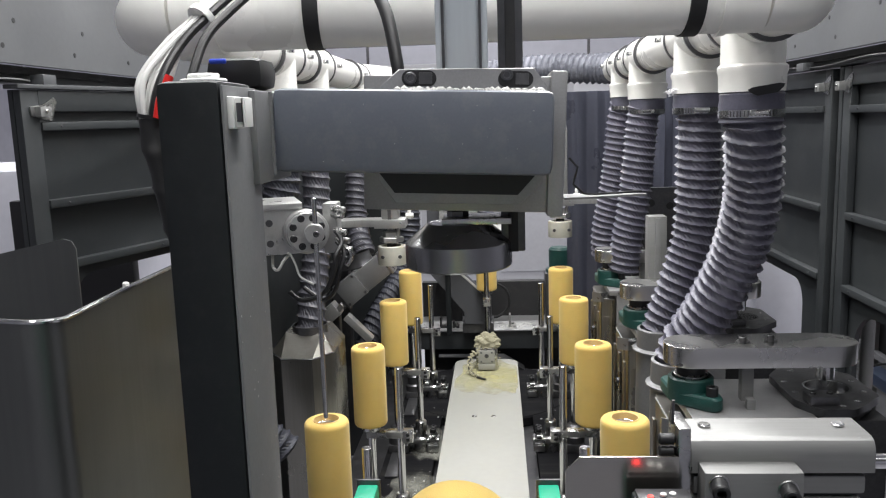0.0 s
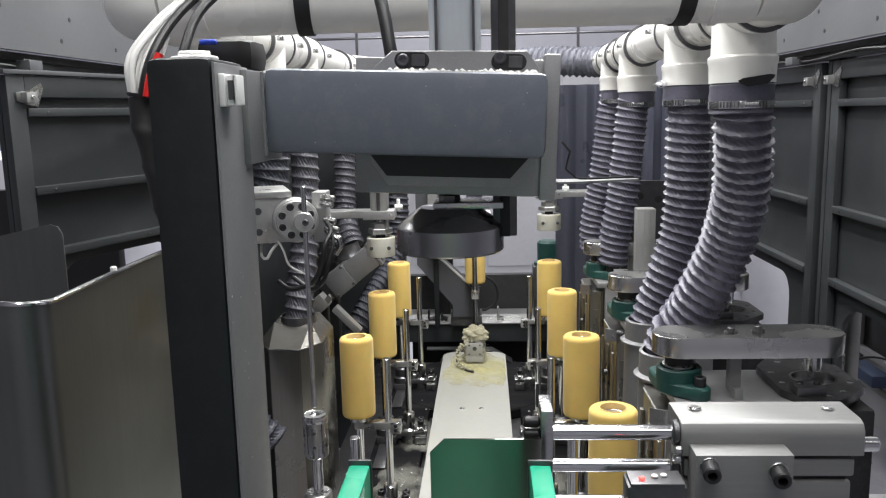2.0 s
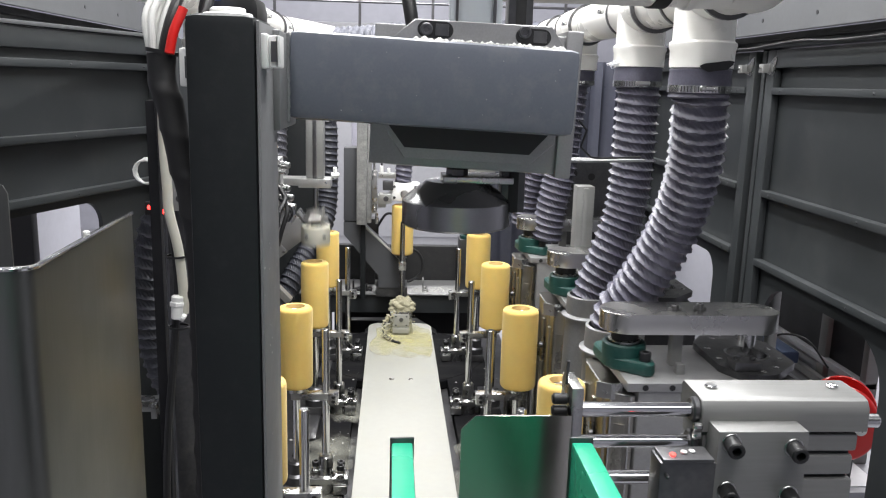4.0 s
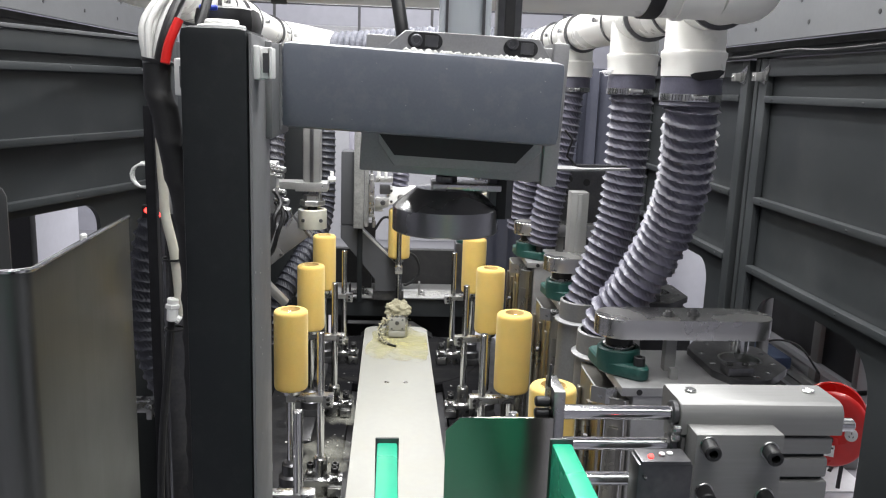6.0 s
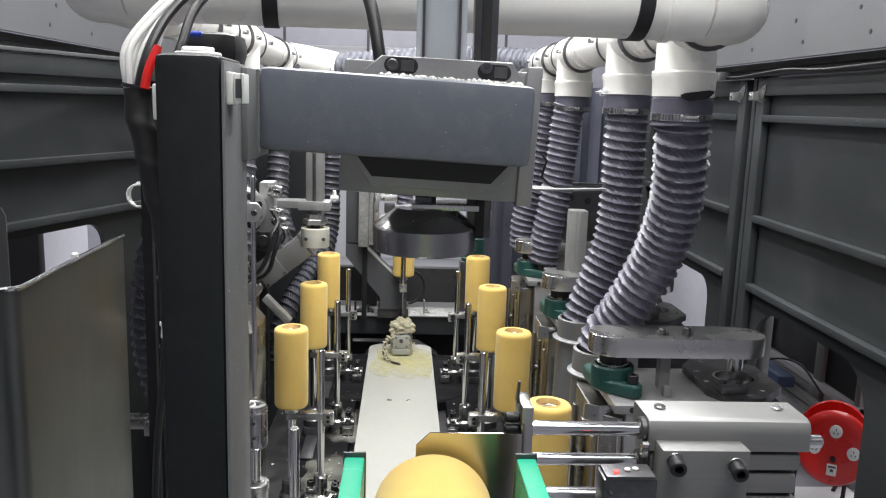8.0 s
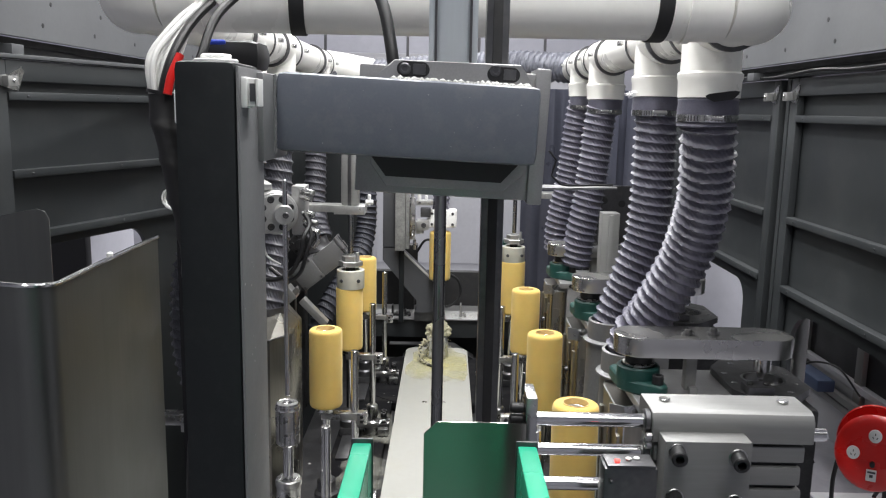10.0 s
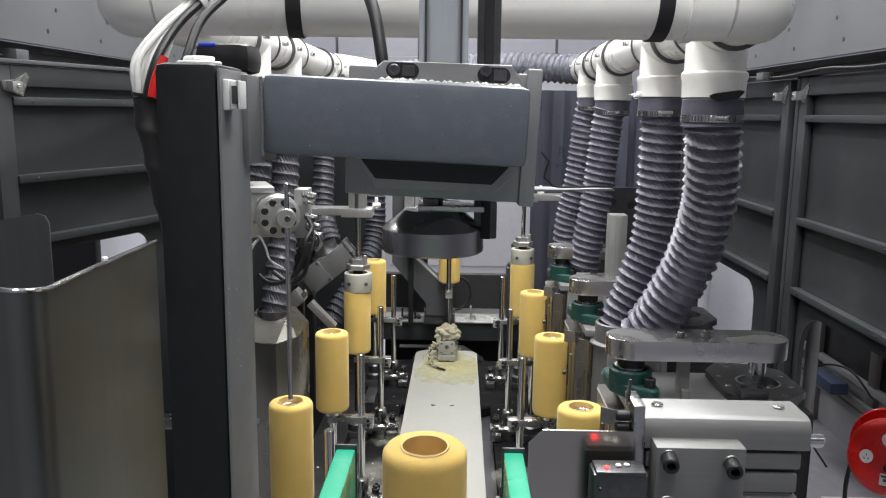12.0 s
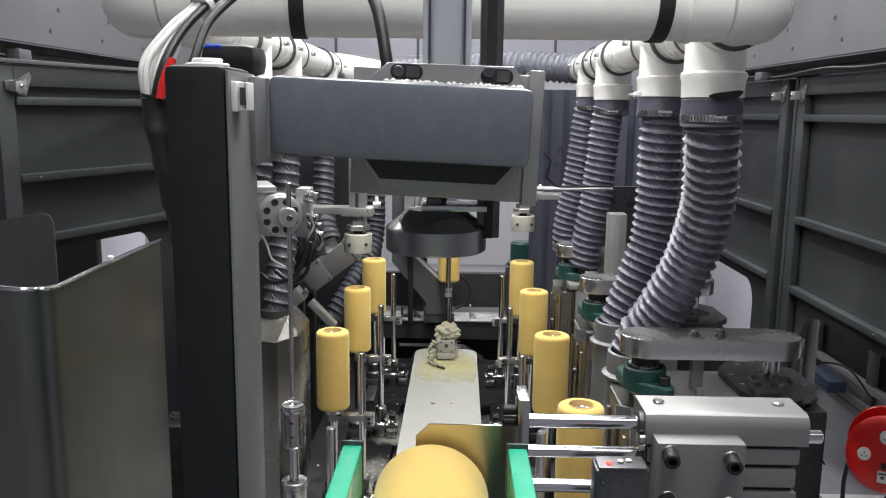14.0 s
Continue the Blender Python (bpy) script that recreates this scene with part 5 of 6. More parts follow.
for x, y in ((0.425, 1.715), (0.44, 1.97)):
    sg = thing("hose_spigot", "stained steel funnel that takes the exhaust hose", "funnel", (x, y, 1.0), group="hose spigots")
    part("cone", G().lathe([(0.05, 1.10), (0.056, 1.098), (0.057, 1.06), (0.06, 0.9), (0.06, 0.46), (0.05, 0.46), (0.05, 1.10)], Matrix.Translation((x, y, 0)), 32), HEADM, sg)
    part("rim", G().lathe([(0.0565, 1.055), (0.067, 1.05), (0.067, 1.046), (0.058, 1.046)], Matrix.Translation((x, y, 0)), 32), HEADM, sg, "stained flange")

g0 = grinder()
g0.location = (0.48, 1.55, 0.46)
GRINDERS = [g0, copy_thing(g0, pose(0.48, 2.09, 0.46)), copy_thing(g0, pose(0.48, 2.61, 0.46))]
GRIND_Y = (1.55, 2.09, 2.61)
hp = thing("profile_post", "upright aluminium profile between the hoses", "profile", (0.49, 2.3, 0.0))
part("profile", G().box(0.465, 0.515, 2.28, 2.33, 0.0, 1.325, 0.004).box(0.483, 0.497, 2.274, 2.281, 0.0, 1.32, 0.001), ALU, hp)
mg = thing("mounting_plate", "dark drilled mounting plate behind the hoses", "plate", (0.62, 2.75, 0.8))
part("plate", G().prism([(0.5, 0.9), (0.8, 0.9), (0.8, 1.28), (0.74, 1.36), (0.55, 1.36), (0.5, 1.3)], 0.02, Matrix.Translation((0, 2.77, 0)) @ XZ), DARKST, mg)
for x, z in ((0.56, 1.26), (0.56, 1.31), (0.62, 1.3)):
    part("hole", G().rod((x, 2.7495, z), (x, 2.7485, z), 0.012, 14), BLACK, mg)
part("foot", G().box(0.5, 0.8, 2.74, 2.8, 0.3, 0.9, 0.003), DARKST, mg)

# ---- left-hand units ----
LX = -0.287
ru = thing("swing_unit", "aluminium rotary actuator with a bolted flange and hoses", "rotary actuator", (-0.34, 1.7, 1.4))
part("body", G().box(-0.44, -0.298, 1.63, 1.76, 1.352, 1.44, 0.004), LALU, ru)
part("top_cap", G().box(-0.45, -0.30, 1.625, 1.77, 1.44, 1.452, 0.002), LALU, ru)
fl = part("flange", G().rod((-0.296, 1.632, 1.397), (-0.296, 1.602, 1.397), 0.043, 40, 0.002).rod((-0.296, 1.603, 1.397), (-0.296, 1.598, 1.397), 0.039, 40, 0.002), LALU, ru)
for k in range(8):
    a = k * math.pi / 4 + 0.39
    part("flange_bolt", socket_bolt(G(), -0.296 + 0.029 * math.cos(a), 1.5985, 1.397 + 0.029 * math.sin(a), (0, -1, 0), 0.0072, 0.0015), BLACKST, fl)
for x, z in ((-0.365, 1.415), (-0.365, 1.375), (-0.42, 1.415), (-0.42, 1.375)):
    part("hole", G().rod((x, 1.6298, z), (x, 1.629, z), 0.007, 14), DARKST, ru)
for z in (1.42, 1.395, 1.37):
    part("fitting", G().rod((-0.298, 1.67, z), (-0.268, 1.67, z), 0.0065, 12).rod((-0.285, 1.67, z), (-0.28, 1.67, z), 0.009, 6), STEEL, ru)
part("stand", G().box(-0.44, -0.40, 1.68, 1.74, 0.46, 1.352, 0.003), DARKST, ru)
ru.rotation_euler[2] = radians(20)
ru.location = (-0.3826, 1.676, 1.4)

for pts, r, m_, lab in (
        ([(-0.262, 1.65, 1.39), (-0.25, 1.64, 1.37), (-0.26, 1.62, 1.345), (-0.264, 1.62, 1.315), (-0.287, 1.62, 1.272), (-0.33, 1.62, 1.258), (-0.36, 1.64, 1.27)], 0.0048, BLACK, "black air hose looping under the rotary actuator"),
        ([(-0.262, 1.65, 1.37), (-0.246, 1.64, 1.35), (-0.256, 1.63, 1.31), (-0.27, 1.64, 1.27), (-0.3, 1.66, 1.25), (-0.34, 1.68, 1.27)], 0.0045, BLACK, "black air hose hanging from the rotary actuator"),
        ([(-0.301, 1.6, 1.294), (-0.327, 1.6, 1.31), (-0.335, 1.6, 1.335), (-0.349, 1.61, 1.355), (-0.37, 1.63, 1.35)], 0.0022, CABLE, "pale thin cable under the rotary actuator"),
        ([(-0.39, 1.64, 1.35), (-0.385, 1.62, 1.325), (-0.372, 1.61, 1.322), (-0.362, 1.61, 1.338), (-0.352, 1.63, 1.352)], 0.003, CABLE, "pale air tube curling under the rotary actuator")):
    wiring("air_hose", pts, r, m_, lab)
pf = thing("push_fitting", "cluster of bright push-in air fittings beside the actuator", "air fitting", (-0.26, 1.67, 1.36))
for x, z, L in ((-0.272, 1.436, 0.03), (-0.272, 1.424, 0.026), (-0.268, 1.391, 0.026), (-0.266, 1.374, 0.03), (-0.262, 1.356, 0.03)):
    part("body", G().rod((x, 1.66, z), (x + L, 1.652, z - 0.004), 0.0062, 12).rod((x + 0.006, 1.6585, z - 0.001), (x + 0.012, 1.657, z - 0.002), 0.0085, 6), STEEL, pf)
part("manifold", G().box(-0.29, -0.262, 1.66, 1.71, 1.345, 1.445, 0.003), LALU, pf)
part("elbow", G().tube([(-0.25, 1.655, 1.36), (-0.238, 1.65, 1.352), (-0.236, 1.65, 1.335), (-0.245, 1.65, 1.322)], 0.006, 10), STEEL, pf)
part("bracket", G().box(-0.35, -0.29, 1.7, 1.716, 1.352, 1.4, 0.002), DARKST, pf)

pr = thing("pick_rod", "thin polished pick-up rod clamped to the actuator hub", "rod", (LX, 1.585, 1.397))
part("rod", G().rod((LX, 1.578, 1.465), (LX, 1.578, 1.03), 0.0048, 14), CHROME, pr)
part("hub", G().rod((LX - 0.008, 1.6, 1.397), (LX, 1.57, 1.397), 0.019, 28), LALU, pr)
part("hub_screw", socket_bolt(G(), LX + 0.004, 1.57, 1.397, (0, -1, 0), 0.006, 0.006), DARKST, pr)

sf = thing("strip_fork", "steel fork that lifts the finished roller", "fork", (-0.42, 1.56, 0.96))
part("bar", G().box(-0.50, -0.31, 1.545, 1.575, 0.975, 0.997, 0.002), STEEL, sf)
part("jaw", G().box(-0.325, -0.315, 1.52, 1.60, 0.972, 1.0, 0.001), STEEL, sf)
part("screw", socket_bolt(G(), -0.4, 1.545, 0.986, (0, -1, 0), 0.006, 0.005), DARKST, sf)
part("carrier_arm", G().box(-0.53, -0.50, 1.54, 1.58, 0.5, 1.0, 0.003), DARKST, sf)

hd = thing("dust_hood", "stainless dust hood with a sloping top beside the spindles", "hood", (-0.5, 2.3, 0))
o = [(-0.589, 2.25), (-0.542, 2.18), (-0.453, 2.168), (-0.409, 2.239), (-0.409, 2.416), (-0.589, 2.416)]
part("shell", G().prism(o, 0.967, Matrix.Translation((0, 0, 0)), 0.001), HOODM, hd)
vs = [(x, y, 0.968) for x, y in o] + [(-0.553, 2.29, 1.015), (-0.447, 2.29, 1.015), (-0.447, 2.41, 1.015), (-0.553, 2.41, 1.015)]
part("sloping_top", G().add(vs, [(0, 1, 6), (1, 7, 6), (1, 2, 7), (2, 3, 7), (3, 4, 8, 7), (4, 5, 9, 8), (5, 0, 6, 9), (6, 7, 8, 9)]), HOODM, hd, angle=10)
# thin bright strip added along the front top edge
part("edge", G().tube([(x, y, 0.9685) for x, y in o[:4]], 0.0016, 6, step=0.2), CHROME, hd, "bright strip along the hood edge")
part("spigot", G().lathe([(0.05, 0.99), (0.05, 1.03), (0.047, 1.03), (0.047, 0.99)], Matrix.Translation((-0.49, 2.32, 0)), 28), DARKST, hd)

def angled_head(y, x, z):
    """A grinding motor of the west row, leaning towards the spindles; x, z: the middle of its lower block."""
    d = thing("angled_grinder", "grey cast grinding head leaning towards the spindles", "grinding head", (x - 0.05, y, 0.46))
    m = Matrix.Translation((x, y, z)) @ pose(0, 0, 0, 0, -38, 0)
    part("block", G().box(-0.045, 0.045, -0.06, 0.06, -0.045, 0.045, 0.004, m), HEADM, d)
    part("block_lip", G().box(-0.052, -0.0455, -0.055, 0.055, -0.05, 0.05, 0.0015, m).box(-0.075, -0.0525, -0.05, 0.05, -0.038, 0.04, 0.003, m), DARKST, d)
    part("slab", G().box(0.0455, 0.15, -0.052, 0.05, -0.044, 0.038, 0.005, m), ALUB, d)
    part("slab_edge", G().box(0.1505, 0.16, -0.05, 0.045, -0.05, 0.045, 0.002, m), STEEL, d)
    part("outlet", G().lathe([(0.05, 0.0), (0.054, 0.004), (0.05, 0.012), (0.044, 0.03), (0.044, 0.05)], m @ Matrix.Translation((0.07, 0.01, 0.04)) @ pose(0, 0, 0, 0, 22, 0), 32), DARKST, d, "flared hose spigot")
    for dx, dz in ((-0.036, -0.036), (0.036, 0.036), (-0.036, 0.036), (0.036, -0.036)):
        p = m @ Vector((dx, -0.06, dz))
        part("screw", socket_bolt(G(), p.x, p.y, p.z, (0, -1, 0), 0.005, 0.003), DARKST, d)
    wd = part("flange", G().rod((x - 0.03, y + 0.03, z + 0.10), (x - 0.03, y - 0.01, z + 0.10), 0.042, 32, 0.003).rod((x - 0.03, y - 0.008, z + 0.10), (x - 0.03, y - 0.022, z + 0.10), 0.02, 24), DARKST, d)
    for k in range(6):
        a = k * math.pi / 3
        part("flange_bolt", socket_bolt(G(), x - 0.03 + 0.031 * math.cos(a), y - 0.01, z + 0.10 + 0.031 * math.sin(a), (0, -1, 0), 0.006, 0.004), BLACKST, wd)
    part("pillar", G().box(x - 0.10, x - 0.03, y + 0.062, y + 0.12, 0.46, z + 0.08, 0.004), BLACKST, d)
    lk = part("link_bar", G().box(-0.012, 0.012, -0.02, 0.02, -0.09, 0.03, 0.003, Matrix.Translation((x + 0.02, y - 0.16, z - 0.09)) @ pose(0, 0, 0, 0, -44, 0)), LALU, d)
    part("small_link", G().box(-0.028, 0.028, -0.03, 0.03, -0.02, 0.03, 0.004, Matrix.Translation((x - 0.045, y - 0.17, z - 0.055)) @ pose(0, 0, 0, 0, -40, 0)), LALU, lk)
    part("toggle", G().box(-0.01, 0.01, -0.012, 0.012, -0.05, 0.05, 0.002, Matrix.Translation((x - 0.04, y - 0.185, z - 0.06)) @ pose(0, 0, 0, 0, 42, 0)), STEEL, lk)
    part("link_post", G().box(x - 0.07, x - 0.03, y - 0.14, y - 0.1, 0.46, z - 0.06, 0.003), BLACKST, d)
    return d


angled_head(2.92, -0.468, 1.012)

def chuck(x, y, label):
    """The pressing chuck above a station: a fixed air cylinder; the cup is a thing that slides."""
    c = thing("chuck_cylinder", label, "air cylinder", (x, y, 1.3), group="chuck cylinders")
    part("barrel", G().box(x - 0.028, x + 0.028, y - 0.028, y + 0.028, 1.29, 1.56, 0.008), ALU, c)
    part("groove", G().box(x - 0.006, x + 0.006, y - 0.0295, y - 0.027, 1.29, 1.56, 0.0005), DARKST, c)
    part("foot_plate", G().box(x - 0.05, x + 0.05, y - 0.04, y + 0.04, 1.262, 1.29, 0.002), LALU, c)
    part("fitting", G().rod((x + 0.05, y - 0.01, 1.30), (x + 0.075, y - 0.01, 1.30), 0.008, 12).rod((x + 0.062, y - 0.01, 1.29), (x + 0.062, y - 0.01, 1.325), 0.006, 12), WHITEP, c)
    s = 1 if x > 0 else -1
    part("bracket", G().prism([(x + s * 0.045, y - 0.04), (x + s * 0.10, y - 0.03), (x + s * 0.27, y - 0.075), (x + s * 0.27, y + 0.05), (x + s * 0.045, y + 0.04)][::s], 0.022, Matrix.Translation((0, 0, 1.268)), 0.0015), LALU, c)
    part("stand", G().box(*sorted((x + s * 0.24, x + s * 0.27)), y - 0.03, y + 0.03, 0.46, 1.268, 0.003), DARKST, c)
    d = thing("chuck_cup", "white nylon chuck cup on a steel rod", "chuck", (x, y, 1.14), group="chuck cups")
    part("cup", G().lathe([(0.03, 1.14), (0.045, 1.14), (0.046, 1.142), (0.046, 1.2), (0.044, 1.202), (0.031, 1.202), (0.029, 1.199), (0.029, 1.19), (0.0, 1.19)], Matrix.Translation((x, y, 0)), 36), NYLON, d)
    part("cup_screw", socket_bolt(G(), x - 0.025, y - 0.041, 1.17, (-0.3, -1, 0), 0.006, 0.004), DARKST, d)
    part("cup_screw", socket_bolt(G(), x + 0.03, y - 0.038, 1.17, (0.3, -1, 0), 0.006, 0.004), DARKST, d)
    part("seat", G().lathe([(0.016, 1.214), (0.038, 1.214), (0.04, 1.216), (0.04, 1.229), (0.038, 1.231), (0.03, 1.231), (0.03, 1.247), (0.012, 1.249), (0.012, 1.255), (0, 1.255)], Matrix.Translation((x, y, 0)), 6).rod((x + 0.024, y - 0.016, 1.23), (x + 0.024, y - 0.016, 1.262), 0.006, 12), LALU, d)
    part("neck", G().rod((x, y, 1.19), (x, y, 1.215), 0.016, 24), BLACK, d)
    part("rod", G().rod((x, y, 1.245), (x, y, 1.5), 0.0085, 16), CHROME, d)
    return d


CUPS = [chuck(-0.288, 2.66, "aluminium chuck cylinder on a bracket over the spindles"), chuck(0.297, 3.19, "aluminium chuck cylinder on a bracket over the spindles")]
rb = thing("rear_drive", "white drive head with a short black bellows above the rear spindle", "drive head", (0.0, 3.55, 1.1))
part("housing", G().box(-0.055, 0.075, 3.52, 3.60, 1.093, 1.172, 0.012), WHITEP, rb)
for x, z in ((-0.035, 1.155), (0.055, 1.155), (-0.035, 1.108), (0.055, 1.108)):
    part("screw", socket_bolt(G(), x, 3.52, z, (0, -1, 0), 0.006, 0.003), DARKST, rb)
part("boss", G().rod((0.008, 3.52, 1.125), (0.008, 3.512, 1.125), 0.017, 24).rod((0.008, 3.512, 1.125), (0.008, 3.508, 1.125), 0.008, 16), STEEL, rb)
part("bellows", G().tube([(0.0, 3.56, 1.165), (0.005, 3.56, 1.25), (-0.005, 3.57, 1.4)], 0.042, 32, 0.008, 0.022, 0.003), HOSE, rb)
su = thing("slide_unit", "dust-caked vertical slide with machined clamp blocks at the rear spindle", "slide unit", (-0.12, 3.55, 0.99))
part("back_plate", G().box(-0.196, -0.152, 3.53, 3.58, 0.985, 1.42, 0.003), DUSTYST, su)
part("rail", G().box(-0.15, -0.132, 3.525, 3.56, 0.995, 1.42, 0.002), DUSTYST, su)
part("carriage", G().box(-0.13, -0.108, 3.50, 3.56, 1.04, 1.225, 0.003), STEEL, su)
part("carriage", G().box(-0.106, -0.07, 3.51, 3.56, 1.065, 1.12, 0.003), LALU, su)
part("clamp_block", G().box(-0.10, -0.045, 3.49, 3.55, 1.085, 1.128, 0.004), LALU, su)
part("clamp_block", G().box(-0.104, -0.03, 3.50, 3.55, 1.192, 1.214, 0.003), LALU, su)
part("clamp_block", G().box(-0.085, -0.04, 3.505, 3.545, 1.14, 1.18, 0.004), DARKST, su)
part("screw", socket_bolt(G(), -0.07, 3.49, 1.107, (0, -1, 0), 0.011, 0.006), DARKST, su)
for x, z in ((-0.119, 1.06), (-0.119, 1.13), (-0.119, 1.2), (-0.05, 1.203), (-0.09, 1.203)):
    part("screw", socket_bolt(G(), x, 3.5, z, (0, -1, 0), 0.006, 0.005), STEEL, su)
part("stud", G().rod((-0.11, 3.54, 0.99), (-0.11, 3.54, 1.04), 0.006, 10), STEEL, su)
part("stud", G().rod((-0.12, 3.52, 1.225), (-0.12, 3.52, 1.28), 0.006, 10), STEEL, su)
part("fitting", G().rod((-0.09, 3.51, 1.215), (-0.09, 3.51, 1.245), 0.008, 10), WHITEP, su)
part("fitting", G().rod((-0.06, 3.51, 1.215), (-0.06, 3.51, 1.235), 0.007, 8), WHITEP, su)
part("air_tube", G().tube([(-0.09, 3.51, 1.245), (-0.085, 3.5, 1.29), (-0.05, 3.5, 1.31), (-0.03, 3.52, 1.4)], 0.004, 8), BLACK, su)
part("stand", G().box(-0.18, -0.158, 3.581, 3.599, 0.645, 1.4, 0.002), POST, su)
bm2 = thing("small_motor", "small black motor with looped cables behind the rear spindle", "motor", (-0.15, 3.82, 0.645))
part("housing", G().box(-0.2, -0.105, 3.82, 3.89, 0.85, 0.965, 0.01), BLACK, bm2)
part("foot", G().box(-0.19, -0.12, 3.83, 3.88, 0.645, 0.85, 0.004), BLACKST, bm2)
for pts in ([(-0.11, 3.81, 0.93), (-0.07, 3.8, 0.99), (-0.03, 3.8, 0.98), (-0.02, 3.8, 0.9)], [(0.03, 3.8, 0.84), (0.09, 3.8, 0.8), (0.1, 3.8, 0.72), (0.04, 3.8, 0.67), (0.0, 3.8, 0.7)]):
    part("cable", G().tube(pts, 0.006, 8), BLACK, bm2)
for x, w, h in ((-0.22, 0.05, 0.05), (-0.16, 0.03, 0.03), (0.1, 0.03, 0.06)):
    cb2 = thing("ledge_bracket", "small dusty steel bracket on the rear ledge", "bracket", (x, 3.72, 0.645), group="ledge brackets")
    part("plate", G().box(x, x + w, 3.70, 3.74, 0.645, 0.655, 0.002).box(x, x + 0.008, 3.70, 3.74, 0.655, 0.645 + h, 0.001), BLACKST if x < 0 else DUSTYST, cb2)
    part("screw", socket_bolt(G(), x + w * 0.6, 3.72, 0.655, (0, 0, 1), 0.007, 0.009), STEEL, cb2)

# ---- shield and bin ----
def shield():
    g = G()
    line = [(-0.75, 0.83)] + [(-0.42 + 0.0, 0.812)] + [(-0.405 + 0.03 * math.sin(a), 0.842 - 0.03 * math.cos(a)) for a in [i * math.pi / 16 for i in range(9)]] + [(-0.381, 0.95), (-0.39, 1.08), (-0.399, 1.2)]
    top = [1.436, 1.424] + [1.423 - 0.0005 * i for i in range(9)] + [1.418, 1.415, 1.411]
    n = len(line)
    verts = []
    for (x, y), z in zip(line, top):
        verts += [(x, y, 0.5), (x, y, z), (x - 0.002, y + 0.003, z), (x - 0.002, y + 0.003, 0.5)]
    faces = []
    for i in range(n - 1):
        for k in range(4):
            j = (k + 1) % 4
            faces.append((4 * i + k, 4 * i + 4 + k, 4 * i + 4 + j, 4 * i + j))
    faces += [(3, 2, 1, 0), (4 * n - 4, 4 * n - 3, 4 * n - 2, 4 * n - 1)]
    g.add(verts, faces)
    d = thing("sheet_guard", "bent stainless sheet guard with a folded rim", "guard", (-0.4, 1.0, 0.5))
    part("sheet", g, SHIELD, d, angle=50)
    part("rim", G().tube([(x, y + 0.001, z) for (x, y), z in zip(line, top)], 0.0028, 8, step=0.05), CHROME, d)
    part("rim_bolt", G().rod((-0.386, 1.0, 1.417), (-0.386, 1.0, 1.424), 0.004, 10), WHITEP, d)
    part("foot", G().box(-0.5, -0.42, 0.84, 0.9, 0, 0.6, 0.003), POST, d)
    o = [(-1.0, 0.6), (-0.606, 0.6), (-0.606, 1.42), (-0.612, 1.432), (-0.625, 1.436), (-1.0, 1.36)]
    part("back_sheet", G().prism(o, 0.003, Matrix.Translation((0, 1.3, 0)) @ XZ), SHIELD, d)
    return d


shield()

# ---- beyond the doors ----
def cable_reel():
    d = thing("cable_reel", "red cable reel with white sockets standing on a stool", "cable reel", (1.2, 2.13, 0.5))
    m = Matrix.Translation((1.215, 2.13, 0.695)) @ Matrix.Diagonal((0.7, 0.7, 0.8, 1)) @ pose(0, 0, 0, 90, 0, -28)
    part("front_disc", G().lathe([(0.0, 0.035), (0.10, 0.035), (0.125, 0.03), (0.135, 0.02), (0.138, 0.008), (0.0, 0.0)], m, 48), RED, d)
    part("drum", G().lathe([(0.08, -0.11), (0.08, 0.0)], m, 32), RED, d)
    part("rear_disc", G().lathe([(0.0, -0.11), (0.135, -0.11), (0.138, -0.12), (0.0, -0.125)], m, 48), RED, d)
    for a in (90, 180, 0):
        x, y = 0.07 * math.cos(radians(a)), 0.07 * math.sin(radians(a))
        s = part("socket", G().lathe([(0.0, 0.042), (0.020, 0.042), (0.023, 0.04), (0.024, 0.034)], m @ Matrix.Translation((x, y, 0)), 28), WHITEP, d, "white round socket outlet")
        h = G()
        for dx, dy, rr in ((0, 0.008, 0), (-0.007, -0.005, 30), (0.007, -0.005, -30)):
            h.box(-0.0016, 0.0016, -0.004, 0.004, 0.0418, 0.0428, 0, m @ Matrix.Translation((x + dx, y + dy, 0)) @ pose(0, 0, 0, 0, 0, rr))
        part("slot", h, BLACK, s)
    part("breaker", G().box(-0.018, 0.018, -0.09, -0.05, 0.034, 0.046, 0.002, m), WHITEP, d)
    part("breaker_switch", G().box(-0.006, 0.006, -0.075, -0.065, 0.046, 0.05, 0.001, m).box(-0.014, 0.014, -0.061, -0.054, 0.046, 0.0465, 0, m), DARKST, d)
    part("knob", G().lathe([(0.0, 0.05), (0.009, 0.05), (0.01, 0.035)], m @ Matrix.Translation((0.0, -0.03, 0)), 16), BLACK, d)
    part("lamp", G().lathe([(0.0, 0.04), (0.004, 0.039), (0.0045, 0.034)], m @ Matrix.Translation((-0.05, -0.055, 0)), 12), RED, d)
    part("stand", G().tube([(1.15, 2.2, 0.5), (1.15, 2.2, 0.6), (1.17, 2.19, 0.68), (1.25, 2.16, 0.68), (1.27, 2.15, 0.6), (1.27, 2.15, 0.5)], 0.006, 10), BLACK, d)
    part("cord", G().tube([(1.2, 2.2, 0.83), (1.15, 2.25, 0.9), (1.08, 2.3, 0.89), (1.05, 2.3, 0.8), (1.06, 2.28, 0.7), (1.1, 2.22, 0.62)], 0.003, 8), BLACK, d)
    return d


